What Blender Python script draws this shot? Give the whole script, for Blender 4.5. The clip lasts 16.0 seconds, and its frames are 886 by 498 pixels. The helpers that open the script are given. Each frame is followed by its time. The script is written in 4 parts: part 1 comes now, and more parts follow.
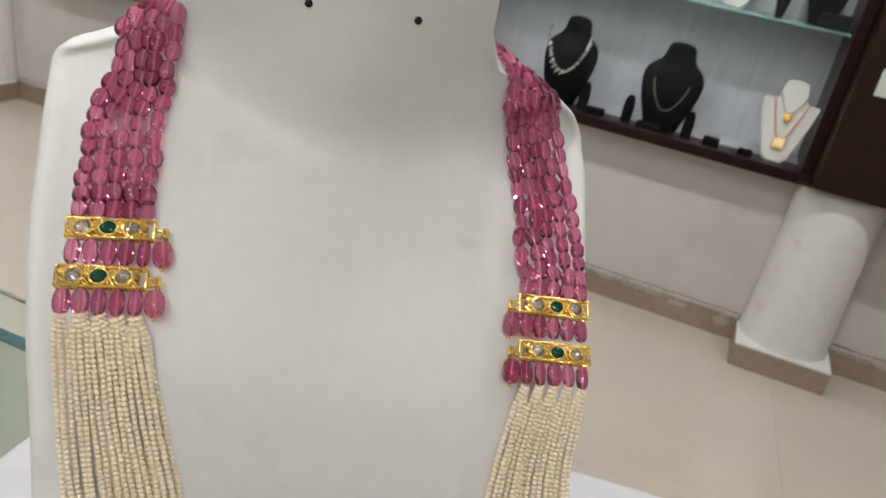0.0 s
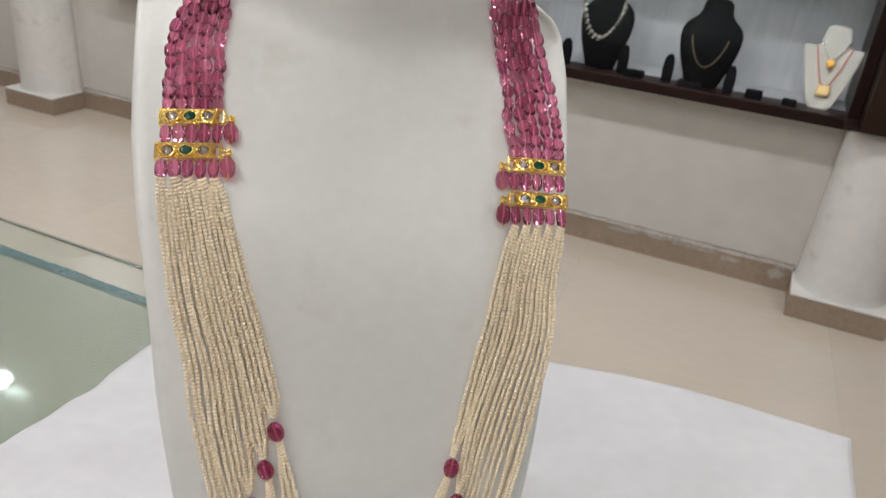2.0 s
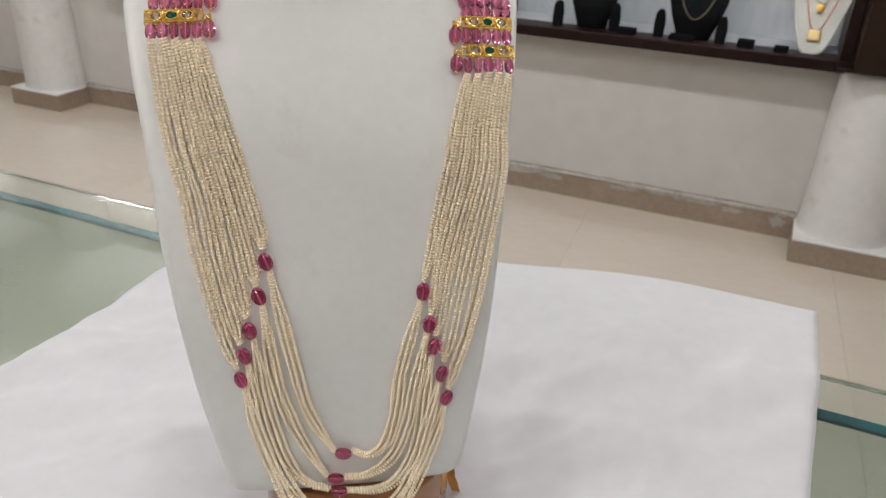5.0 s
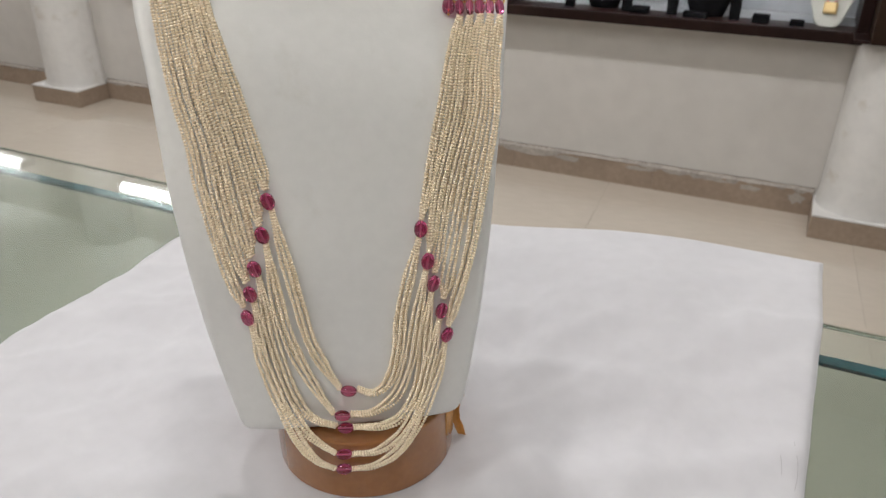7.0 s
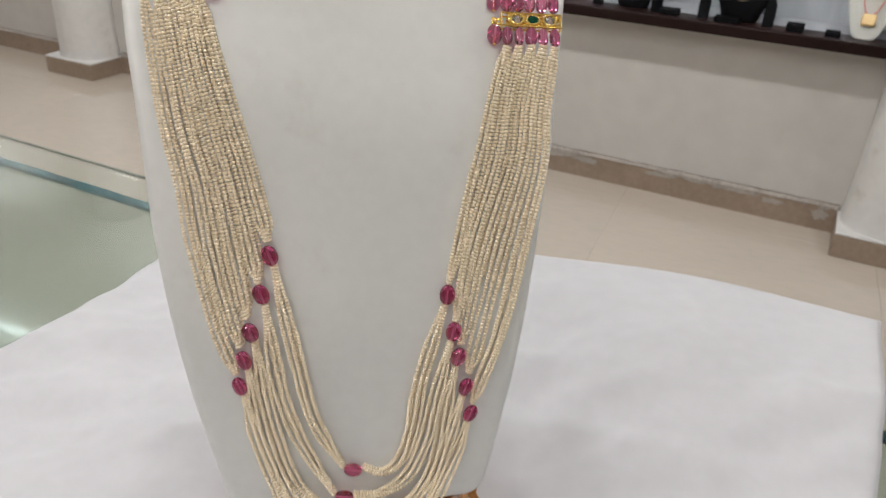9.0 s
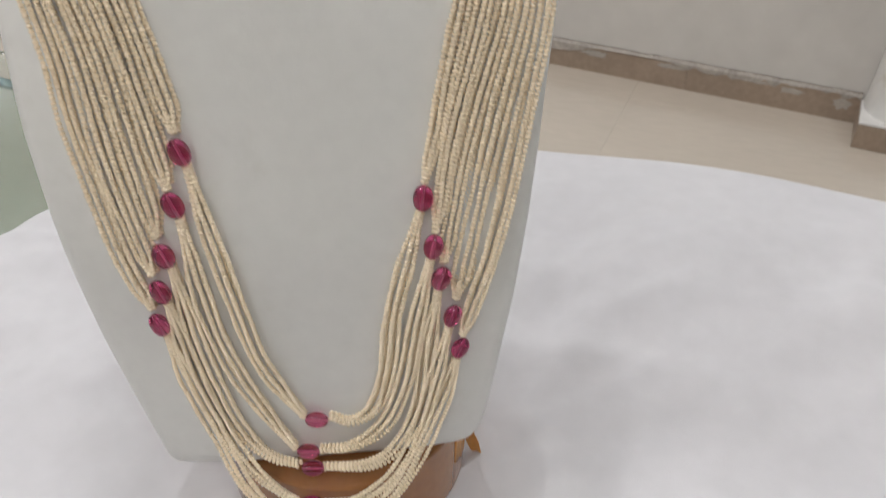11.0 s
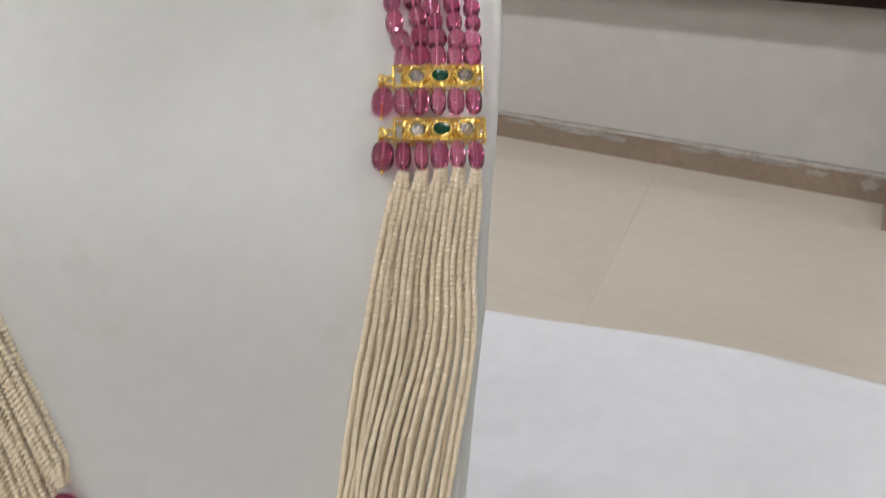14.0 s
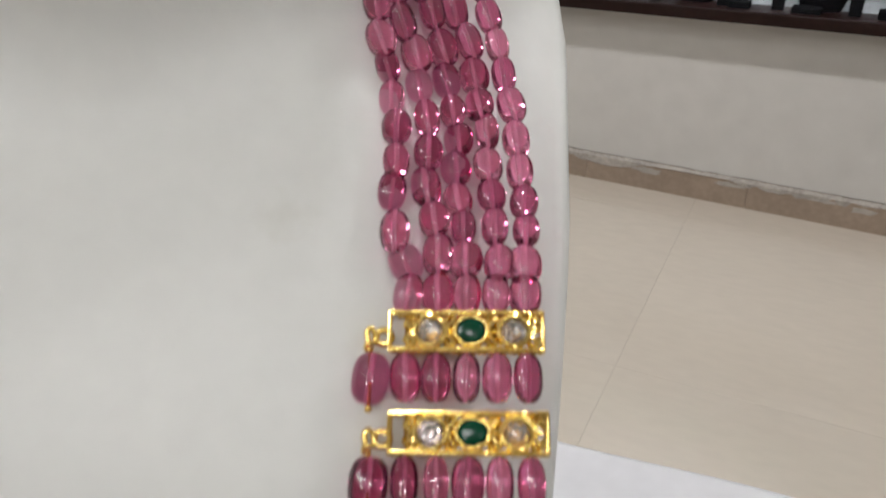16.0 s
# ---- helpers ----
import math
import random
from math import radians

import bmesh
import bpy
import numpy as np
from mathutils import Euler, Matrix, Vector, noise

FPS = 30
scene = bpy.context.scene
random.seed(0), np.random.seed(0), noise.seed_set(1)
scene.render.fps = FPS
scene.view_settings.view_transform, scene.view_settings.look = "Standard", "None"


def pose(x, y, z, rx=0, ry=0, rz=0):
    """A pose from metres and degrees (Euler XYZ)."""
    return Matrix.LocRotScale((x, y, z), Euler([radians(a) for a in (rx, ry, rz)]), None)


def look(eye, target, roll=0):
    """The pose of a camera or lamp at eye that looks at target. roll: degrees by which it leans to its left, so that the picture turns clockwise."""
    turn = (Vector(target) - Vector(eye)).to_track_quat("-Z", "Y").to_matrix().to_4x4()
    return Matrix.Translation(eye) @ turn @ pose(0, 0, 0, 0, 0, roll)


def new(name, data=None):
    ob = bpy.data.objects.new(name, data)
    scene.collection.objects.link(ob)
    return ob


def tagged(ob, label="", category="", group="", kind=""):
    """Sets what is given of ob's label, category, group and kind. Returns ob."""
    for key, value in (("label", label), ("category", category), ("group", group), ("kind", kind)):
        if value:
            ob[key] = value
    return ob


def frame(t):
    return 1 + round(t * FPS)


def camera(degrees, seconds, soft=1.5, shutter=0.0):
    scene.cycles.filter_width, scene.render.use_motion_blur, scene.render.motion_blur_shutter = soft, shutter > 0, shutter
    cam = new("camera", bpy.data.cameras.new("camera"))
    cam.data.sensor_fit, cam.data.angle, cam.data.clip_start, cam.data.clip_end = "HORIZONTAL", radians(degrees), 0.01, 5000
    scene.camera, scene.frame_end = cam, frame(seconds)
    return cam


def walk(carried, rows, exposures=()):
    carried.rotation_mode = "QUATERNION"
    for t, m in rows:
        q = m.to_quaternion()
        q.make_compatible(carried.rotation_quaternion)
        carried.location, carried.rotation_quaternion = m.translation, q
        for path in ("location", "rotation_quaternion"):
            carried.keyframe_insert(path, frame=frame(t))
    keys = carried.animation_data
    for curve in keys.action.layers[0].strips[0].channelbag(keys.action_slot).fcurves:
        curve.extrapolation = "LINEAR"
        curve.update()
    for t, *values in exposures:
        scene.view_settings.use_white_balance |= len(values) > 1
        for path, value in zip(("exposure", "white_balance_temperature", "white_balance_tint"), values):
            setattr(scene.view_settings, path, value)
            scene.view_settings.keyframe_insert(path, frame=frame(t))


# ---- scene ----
cam = camera(60.2, 16.0, soft=0.9, shutter=0.6)
cam.data.dof.use_dof, cam.data.dof.focus_distance, cam.data.dof.aperture_fstop = True, 0.30, 28.0
PATH = [
    (0, (0.073, -0.163, 1.411), (-0.476, 1.568, 0.574), 11.3),
    (0.2, (0.077, -0.1685, 1.404), (-0.459, 1.5815, 0.597), 11.3),
    (0.5, (0.083, -0.1815, 1.406), (-0.454, 1.5625, 0.5875), 11.1),
    (1, (0.106, -0.209, 1.403), (-0.473, 1.51, 0.56), 9.6),
    (1.5, (0.124, -0.232, 1.404), (-0.5235, 1.45, 0.5375), 6.9),
    (2, (0.14, -0.25, 1.398), (-0.537, 1.41, 0.512), 5.7),
    (2.5, (0.1555, -0.2645, 1.391), (-0.5495, 1.3745, 0.4895), 3.9),
    (3, (0.166, -0.278, 1.385), (-0.548, 1.347, 0.464), 3.2),
    (3.5, (0.175, -0.281, 1.379), (-0.524, 1.345, 0.447), 3.3),
    (3.7, (0.176, -0.282, 1.3758), (-0.5229, 1.3401, 0.437), 2.8),
    (5.8, (0.218, -0.333, 1.3332), (-0.4891, 1.3029, 0.425), 1.8),
    (6, (0.22, -0.335, 1.33), (-0.497, 1.288, 0.407), 1.3),
    (6.5, (0.225, -0.336, 1.324), (-0.499, 1.276, 0.387), 0.5),
    (7, (0.227, -0.333, 1.326), (-0.516, 1.271, 0.389), 0.1),
    (7.5, (0.228, -0.331, 1.329), (-0.526, 1.274, 0.405), 0.3),
    (8, (0.224, -0.324, 1.335), (-0.535, 1.281, 0.414), -0),
    (8.2, (0.2188, -0.3188, 1.3371), (-0.5419, 1.282, 0.4098), 0.5),
    (10.3, (0.1292, -0.1822, 1.3019), (-0.5841, 1.343, 0.2252), 3.7),
    (10.5, (0.136, -0.183, 1.296), (-0.57, 1.329, 0.194), 3),
    (11, (0.156, -0.182, 1.277), (-0.551, 1.274, 0.102), 0.9),
    (11.5, (0.162, -0.179, 1.26), (-0.558, 1.258, 0.071), 0.1),
    (12, (0.163, -0.183, 1.27), (-0.583, 1.269, 0.113), -0.7),
    (12.5, (0.167, -0.169, 1.285), (-0.593, 1.307, 0.17), -0.9),
    (13, (0.166, -0.149, 1.315), (-0.625, 1.374, 0.287), -1.2),
    (13.5, (0.165, -0.122, 1.329), (-0.673, 1.369, 0.292), -3.1),
    (14, (0.159, -0.094, 1.345), (-0.665, 1.406, 0.309), -1.7),
    (14.5, (0.145, -0.072, 1.359), (-0.661, 1.456, 0.351), -0.5),
    (15, (0.132, -0.042, 1.36), (-0.699, 1.451, 0.32), -1.6),
    (15.5, (0.111, -0.007, 1.352), (-0.772, 1.475, 0.341), -2.1),
    (16, (0.095, 0.023, 1.351), (-0.793, 1.51, 0.351), -1.8),
]
walk(cam, [(t, look(eye, target, roll)) for t, eye, target, roll in PATH], exposures=[(0.0, 0.0, 6450, 10), (8.0, 0.0, 6480, 10), (11.0, -0.03, 6420, 10), (13.0, -0.06, 6320, 9.5), (15.0, -0.03, 6300, 9.5), (16.0, 0.04, 6350, 9.5)])

# ---- world and light ----
world = bpy.data.worlds.new("world")
scene.world = world
world.use_nodes = True
world.node_tree.nodes["Background"].inputs["Color"].default_value = (0.6, 0.62, 0.65, 1)
world.node_tree.nodes["Background"].inputs["Strength"].default_value = 0.05
LAMP_WATTS = 10.5
LAMP_SPOTS = [(-4.3, 1.55, 1.15), (-2.79, 1.6, 1.15), (-1.3, 1.5, 1.15), (0.2, 1.5, 1.2), (1.7, 1.5, 1.2), (-2.1, 0.1, 1.2), (-0.35, 0.45, 0.55),
              (1.5, -0.9, 0.38), (-1.5, -1.5, 0.45), (0.3, -1.9, 0.38), (-0.75, -0.75, 0.24), (0.55, -0.95, 0.24), (-0.2, -1.25, 0.24)]
CEILING = 2.75
for lx, ly, share in LAMP_SPOTS:
    lamp = bpy.data.lights.new("downlight_lamp", "AREA")
    lamp.shape, lamp.size, lamp.energy, lamp.color = "DISK", 0.14 if ly > -0.5 else 0.26, LAMP_WATTS * share, (0.985, 0.99, 0.985)
    new("downlight_lamp", lamp).matrix_world = pose(lx, ly, CEILING - 0.022)


# ---- materials ----
def mat(name, base, rough=0.5, metal=0.0, noise_scale=0.0, noise_amount=0.0, bump=0.0, bump_scale=60.0, stretch=None, **more):
    """A principled material whose colour wanders by a coarse and a fine noise and whose relief comes from a third."""
    m = bpy.data.materials.new(name)
    m.use_nodes = True
    tree = m.node_tree
    bsdf = tree.nodes["Principled BSDF"]
    bsdf.inputs["Base Color"].default_value = (*base, 1)
    bsdf.inputs["Roughness"].default_value = rough
    bsdf.inputs["Metallic"].default_value = metal
    for key, value in more.items():
        bsdf.inputs[key.replace("_", " ").title().replace("Ior", "IOR")].default_value = value
    where = tree.nodes.new("ShaderNodeTexCoord")
    if noise_amount:
        coarse, fine, both = (tree.nodes.new(k) for k in ("ShaderNodeTexNoise", "ShaderNodeTexNoise", "ShaderNodeMath"))
        coarse.inputs["Scale"].default_value, fine.inputs["Scale"].default_value = noise_scale, noise_scale * 9
        coarse.inputs["Detail"].default_value = 5
        both.operation = "ADD"
        ramp = tree.nodes.new("ShaderNodeMapRange")
        ramp.inputs["From Min"].default_value, ramp.inputs["From Max"].default_value = 0.6, 1.4
        ramp.inputs["To Min"].default_value, ramp.inputs["To Max"].default_value = 1 - noise_amount, 1 + noise_amount
        mix = tree.nodes.new("ShaderNodeMix")
        mix.data_type, mix.blend_type = "RGBA", "MULTIPLY"
        mix.inputs["Factor"].default_value = 1
        mix.inputs[6].default_value = (*base, 1)
        place_out = where.outputs["Object"]
        if stretch:
            mapping = tree.nodes.new("ShaderNodeMapping")
            mapping.inputs["Scale"].default_value = stretch
            tree.links.new(place_out, mapping.inputs["Vector"])
            place_out = mapping.outputs["Vector"]
        for n in (coarse, fine):
            tree.links.new(place_out, n.inputs["Vector"])
        tree.links.new(coarse.outputs["Fac"], both.inputs[0])
        tree.links.new(fine.outputs["Fac"], both.inputs[1])
        tree.links.new(both.outputs[0], ramp.inputs["Value"])
        tree.links.new(ramp.outputs[0], mix.inputs[7])
        tree.links.new(mix.outputs[2], bsdf.inputs["Base Color"])
    if bump:
        rough_noise, relief = tree.nodes.new("ShaderNodeTexNoise"), tree.nodes.new("ShaderNodeBump")
        rough_noise.inputs["Scale"].default_value, rough_noise.inputs["Detail"].default_value = bump_scale, 6
        relief.inputs["Strength"].default_value, relief.inputs["Distance"].default_value = bump, 0.002
        tree.links.new(where.outputs["Object"], rough_noise.inputs["Vector"])
        tree.links.new(rough_noise.outputs["Fac"], relief.inputs["Height"])
        tree.links.new(relief.outputs["Normal"], bsdf.inputs["Normal"])
    return m


def vary(m, amount, hue=0.0):
    """Lets the colour of each piece differ: by object for pieces of their own, by island in a joined mesh."""
    tree = m.node_tree
    bsdf = tree.nodes["Principled BSDF"]
    info, geo, add, frac = (tree.nodes.new(k) for k in ("ShaderNodeObjectInfo", "ShaderNodeNewGeometry", "ShaderNodeMath", "ShaderNodeMath"))
    add.operation, frac.operation = "ADD", "FRACT"
    tree.links.new(info.outputs["Random"], add.inputs[0])
    tree.links.new(geo.outputs["Random Per Island"], add.inputs[1])
    tree.links.new(add.outputs[0], frac.inputs[0])
    value, tone, hsv = tree.nodes.new("ShaderNodeMapRange"), tree.nodes.new("ShaderNodeMapRange"), tree.nodes.new("ShaderNodeHueSaturation")
    value.inputs["To Min"].default_value, value.inputs["To Max"].default_value = 1 - amount, 1 + amount
    tone.inputs["To Min"].default_value, tone.inputs["To Max"].default_value = 1 + hue, 1 - hue
    tree.links.new(frac.outputs[0], value.inputs["Value"])
    tree.links.new(frac.outputs[0], tone.inputs["Value"])
    tree.links.new(value.outputs[0], hsv.inputs["Value"])
    tree.links.new(tone.outputs[0], hsv.inputs["Saturation"])
    old = bsdf.inputs["Base Color"]
    if old.links:
        tree.links.new(old.links[0].from_socket, hsv.inputs["Color"])
    else:
        hsv.inputs["Color"].default_value = old.default_value
    tree.links.new(hsv.outputs[0], old)
    return m


def glow(name, colour, strength):
    m = mat(name, (0.8, 0.8, 0.8))
    bsdf = m.node_tree.nodes["Principled BSDF"]
    bsdf.inputs["Emission Color"].default_value = (*colour, 1)
    bsdf.inputs["Emission Strength"].default_value = strength
    return m


WHITE_PLASTIC = mat("white_plastic", (0.765, 0.76, 0.736), 0.42, noise_scale=14, noise_amount=0.035, bump=0.05, bump_scale=350)


def stain(m, scale, low, high, tint):
    """Faint smudges of a shape of their own over a material's colour."""
    tree = m.node_tree
    bsdf = tree.nodes["Principled BSDF"]
    where, cloud, ramp, mix = (tree.nodes.new(k) for k in ("ShaderNodeTexCoord", "ShaderNodeTexNoise", "ShaderNodeMapRange", "ShaderNodeMix"))
    cloud.inputs["Scale"].default_value, cloud.inputs["Detail"].default_value, cloud.inputs["Roughness"].default_value = scale, 7, 0.62
    ramp.inputs["From Min"].default_value, ramp.inputs["From Max"].default_value = low, high
    mix.data_type, mix.blend_type = "RGBA", "MULTIPLY"
    mix.inputs[7].default_value = (*tint, 1)
    tree.links.new(where.outputs["Object"], cloud.inputs["Vector"])
    tree.links.new(cloud.outputs["Fac"], ramp.inputs["Value"])
    tree.links.new(ramp.outputs[0], mix.inputs["Factor"])
    old = bsdf.inputs["Base Color"]
    tree.links.new(old.links[0].from_socket, mix.inputs[6])
    tree.links.new(mix.outputs[2], old)
    return m


stain(WHITE_PLASTIC, 26, 0.60, 0.80, (0.90, 0.89, 0.86))
stain(WHITE_PLASTIC, 120, 0.765, 0.785, (0.55, 0.53, 0.50))
HOLE_BLACK = mat("hole_black", (0.015, 0.015, 0.015), 0.8)
WALL_PAINT = mat("wall_paint", (0.61, 0.58, 0.548), 0.7, noise_scale=1.3, noise_amount=0.06, bump=0.25, bump_scale=45)
CEILING_PAINT = mat("ceiling_paint", (0.78, 0.77, 0.75), 0.8, noise_scale=2, noise_amount=0.03)
PILASTER_PAINT = stain(mat("pilaster_paint", (0.72, 0.70, 0.68), 0.6, noise_scale=3, noise_amount=0.06, bump=0.4, bump_scale=30), 7, 0.58, 0.72, (0.80, 0.76, 0.70))
TAN_STONE = vary(mat("tan_stone", (0.33, 0.25, 0.19), 0.45, noise_scale=6, noise_amount=0.18, bump=0.1, bump_scale=40), 0.06)
MARBLE = vary(mat("beige_marble", (0.58, 0.51, 0.432), 0.10, noise_scale=1.5, noise_amount=0.045, stretch=(1.0, 2.6, 1.0), coat_weight=0.6, coat_roughness=0.0), 0.02)
SMEAR = mat("smeared_plaster", (0.41, 0.365, 0.325), 0.8, noise_scale=9, noise_amount=0.3)
DAB = mat("pale_plaster", (0.43, 0.385, 0.345), 0.85, noise_scale=30, noise_amount=0.2)
CRACK = mat("dark_crack", (0.17, 0.14, 0.12), 0.9, noise_scale=9, noise_amount=0.4)
GROUT = mat("grout", (0.57, 0.50, 0.425), 0.8, noise_scale=20, noise_amount=0.1)
DARK_WOOD = mat("dark_wood", (0.016, 0.006, 0.005), 0.4, noise_scale=8, noise_amount=0.3, specular_ior_level=0.25)
BROWN_WOOD = mat("brown_wood", (0.021, 0.0095, 0.005), 0.45, noise_scale=5, noise_amount=0.35, bump=0.1, specular_ior_level=0.25)
CASE_BACK = mat("case_backing", (0.42, 0.428, 0.455), 0.6, noise_scale=5, noise_amount=0.14, stretch=(1.0, 1.0, 0.15))
BLACK_VELVET = mat("black_velvet", (0.006, 0.006, 0.007), 0.95, noise_scale=20, noise_amount=0.2, specular_ior_level=0.05)
SILVER = mat("silver", (0.70, 0.69, 0.65), 0.22, 1.0, bump=0.4, bump_scale=300)
GOLD = mat("gold", (1.0, 0.72, 0.22), 0.18, 1.0, noise_scale=300, noise_amount=0.15)
# gold with a darkened base that stands in for shade between the ornaments
RECESS_GOLD = mat("recess_shade_gold", (0.42, 0.22, 0.048), 0.30, 1.0, noise_scale=400, noise_amount=0.4, bump=0.4, bump_scale=900)
MATT_GOLD = mat("matt_gold", (0.78, 0.58, 0.30), 0.35, 0.8, bump=0.3, bump_scale=200)
CORAL = mat("coral_thread", (0.55, 0.12, 0.08), 0.5, noise_scale=90, noise_amount=0.2)
CLOTH = mat("white_cloth", (0.54, 0.529, 0.548), 0.95, noise_scale=7, noise_amount=0.05, bump=0.14, bump_scale=1400, sheen_weight=0.4)
COUNTER_GLASS = mat("counter_glass", (0.84, 0.90, 0.87), 0.02, transmission_weight=1.0, ior=1.41)
GREEN_EDGE = mat("green_glass_edge", (0.005, 0.045, 0.055), 0.15, noise_scale=25, noise_amount=0.4, bump=0.3, bump_scale=50)
SHELF_EDGE = mat("shelf_glass", (0.35, 0.62, 0.55), 0.1, transmission_weight=0.6, ior=1.5)
COUNTER_FLOOR = mat("counter_inner_board", (0.045, 0.060, 0.050), 0.6, noise_scale=5, noise_amount=0.3)
TAPE = mat("brown_tape", (0.34, 0.150, 0.055), 0.22, noise_scale=18, noise_amount=0.12, coat_weight=0.6, coat_roughness=0.15)
TAPE_LOOSE = mat("amber_tape", (0.60, 0.28, 0.07), 0.25, noise_scale=40, noise_amount=0.2)
CARDBOARD = mat("cardboard", (0.35, 0.24, 0.14), 0.9, noise_scale=30, noise_amount=0.1)
PINK = vary(mat("pink_stone", (0.83, 0.235, 0.425), 0.012, noise_scale=220, noise_amount=0.08, transmission_weight=0.97, ior=1.64), 0.20, 0.10)
DEEP_PINK = vary(mat("deep_pink_stone", (0.74, 0.135, 0.30), 0.015, noise_scale=220, noise_amount=0.08, transmission_weight=0.97, ior=1.62), 0.12, 0.08)
BEAD_BORE = mat("bead_bore", (0.90, 0.72, 0.78), 0.6)
PEARL = vary(mat("seed_pearl", (1.0, 0.858, 0.65), 0.20, noise_scale=600, noise_amount=0.03, coat_weight=0.15, coat_roughness=0.04, sheen_weight=1.0, sheen_roughness=0.5, sheen_tint=(1.0, 0.90, 0.71, 1.0)), 0.03, 0.06)
HAIR_GREY = mat("dark_fibre", (0.22, 0.20, 0.21), 0.6)
CRYSTAL = mat("clear_crystal", (0.99, 0.96, 0.95), 0.0, transmission_weight=0.96, ior=1.75)
FOIL = mat("stone_foil", (0.90, 0.77, 0.73), 0.25, 0.35)
EMERALD = mat("green_stone", (0.001, 0.045, 0.021), 0.16, noise_scale=300, noise_amount=0.3, specular_ior_level=0.35)
IVORY = mat("ivory_leatherette", (0.46, 0.45, 0.41), 0.6, noise_scale=30, noise_amount=0.06, bump=0.2, bump_scale=200)
LAMP_GLOW = glow("lamp_glow", (1.0, 0.97, 0.93), 14)
TUBE_GLOW = glow("tube_glow", (0.93, 0.97, 1.0), 16)
LAMP_RIM = mat("lamp_rim", (0.75, 0.75, 0.75), 0.4)
PLATE_GREEN = mat("pale_green_plate", (0.62, 0.66, 0.58), 0.4, noise_scale=20, noise_amount=0.04)


# ---- makers ----
def part(name, bm, material, parent=None, label="", smooth=False):
    """Links a bmesh as one mesh object under a thing or a part."""
    me = bpy.data.meshes.new(name)
    bm.to_mesh(me)
    bm.free()
    for m in material if isinstance(material, (list, tuple)) else [material]:
        me.materials.append(m)
    if smooth:
        me.polygons.foreach_set("use_smooth", [True] * len(me.polygons))
    ob = new(name, me)
    ob.parent = parent
    if label:
        ob["label"] = label
    return ob


def box(bm, x0, x1, y0, y1, z0, z1, bevel=0.0):
    made = bmesh.ops.create_cube(bm, size=1, matrix=Matrix.LocRotScale(((x0 + x1) / 2, (y0 + y1) / 2, (z0 + z1) / 2), None, (x1 - x0, y1 - y0, z1 - z0)))
    if bevel:
        edges = {e for v in made["verts"] for e in v.link_edges}
        bmesh.ops.bevel(bm, geom=list(edges), offset=bevel, segments=2, profile=0.5, affect="EDGES")
    return bm


def boxed(*a, **k):
    return box(bmesh.new(), *a, **k)


def loft(bm, rings, cap=True, close=True):
    """Skins closed rings of equal length."""
    rows = [[bm.verts.new(p) for p in ring] for ring in rings]
    n = len(rows[0])
    for a, b in zip(rows, rows[1:]):
        for i in range(n if close else n - 1):
            bm.faces.new((a[i], a[(i + 1) % n], b[(i + 1) % n], b[i]))
    if cap:
        bm.faces.new(rows[0][::-1])
        bm.faces.new(rows[-1])
    return bm


def lathe(bm, profile, turns=48, m=Matrix(), closed=False):
    """Turns a profile of (radius, height) round the z axis."""
    prof = list(profile) + ([profile[0]] if closed else [])
    loft(bm, [[m @ Vector((r * math.cos(2 * math.pi * i / turns), r * math.sin(2 * math.pi * i / turns), h)) for i in range(turns)] for r, h in prof], cap=not closed)
    return bm


def spline(points, step):
    """A Catmull-Rom curve through the points, cut into pieces of equal length."""
    pts = [Vector(p) for p in points]
    pts = [2 * pts[0] - pts[1], *pts, 2 * pts[-1] - pts[-2]]
    fine = []
    for a, b, c, d in zip(pts, pts[1:], pts[2:], pts[3:]):
        for i in range(24):
            t = i / 24
            fine.append(0.5 * ((2 * b) + (c - a) * t + (2 * a - 5 * b + 4 * c - d) * t * t + (3 * b - a - 3 * c + d) * t ** 3))
    fine.append(pts[-2])
    out, need = [fine[0]], step
    for p, q in zip(fine, fine[1:]):
        gap = (q - p).length
        while gap >= need and gap > 1e-9:
            p = p + (q - p) * (need / gap)
            out.append(p.copy())
            gap, need = (q - p).length, step
        need -= gap
    return out


def tube(bm, points, radius, sides=8):
    """A round bar along the points."""
    pts = [Vector(p) for p in points]
    rings = []
    for i, p in enumerate(pts):
        t = (pts[min(i + 1, len(pts) - 1)] - pts[max(i - 1, 0)]).normalized()
        q = t.to_track_quat("Z", "X")
        rings.append([p + q @ Vector((radius * math.cos(2 * math.pi * k / sides), radius * math.sin(2 * math.pi * k / sides), 0)) for k in range(sides)])
    return loft(bm, rings)


def lerp_table(table, z):
    """Piecewise-linear value of a table of (z, value) pairs."""
    if z <= table[0][0]:
        return table[0][1]
    for (a, p), (b, q) in zip(table, table[1:]):
        if z <= b:
            return p + (q - p) * (z - a) / (b - a)
    return table[-1][1]


# ---- the room ----
WALL_Y, WEST, EAST, SOUTH = 2.84, -7.5, 4.2, -3.4
bm = boxed(WEST, EAST, SOUTH, 3.4, -0.12, -0.004)
floor = tagged(part("floor", bm, GROUT), "polished beige marble tile floor with thin joints", "floor", kind="structure")
ceiling = tagged(part("ceiling", boxed(WEST, EAST, SOUTH, 3.4, CEILING, CEILING + 0.1), CEILING_PAINT), "plain white painted ceiling", "ceiling", kind="structure")
CASE_Z0, CASE_Z1, CASE_X0, CASE_X1 = 0.70, 2.10, -3.12, 0.40
bm = bmesh.new()
box(bm, WEST, EAST, WALL_Y, WALL_Y + 0.25, -0.004, CASE_Z0)
box(bm, WEST, EAST, WALL_Y, WALL_Y + 0.25, CASE_Z1, CEILING)
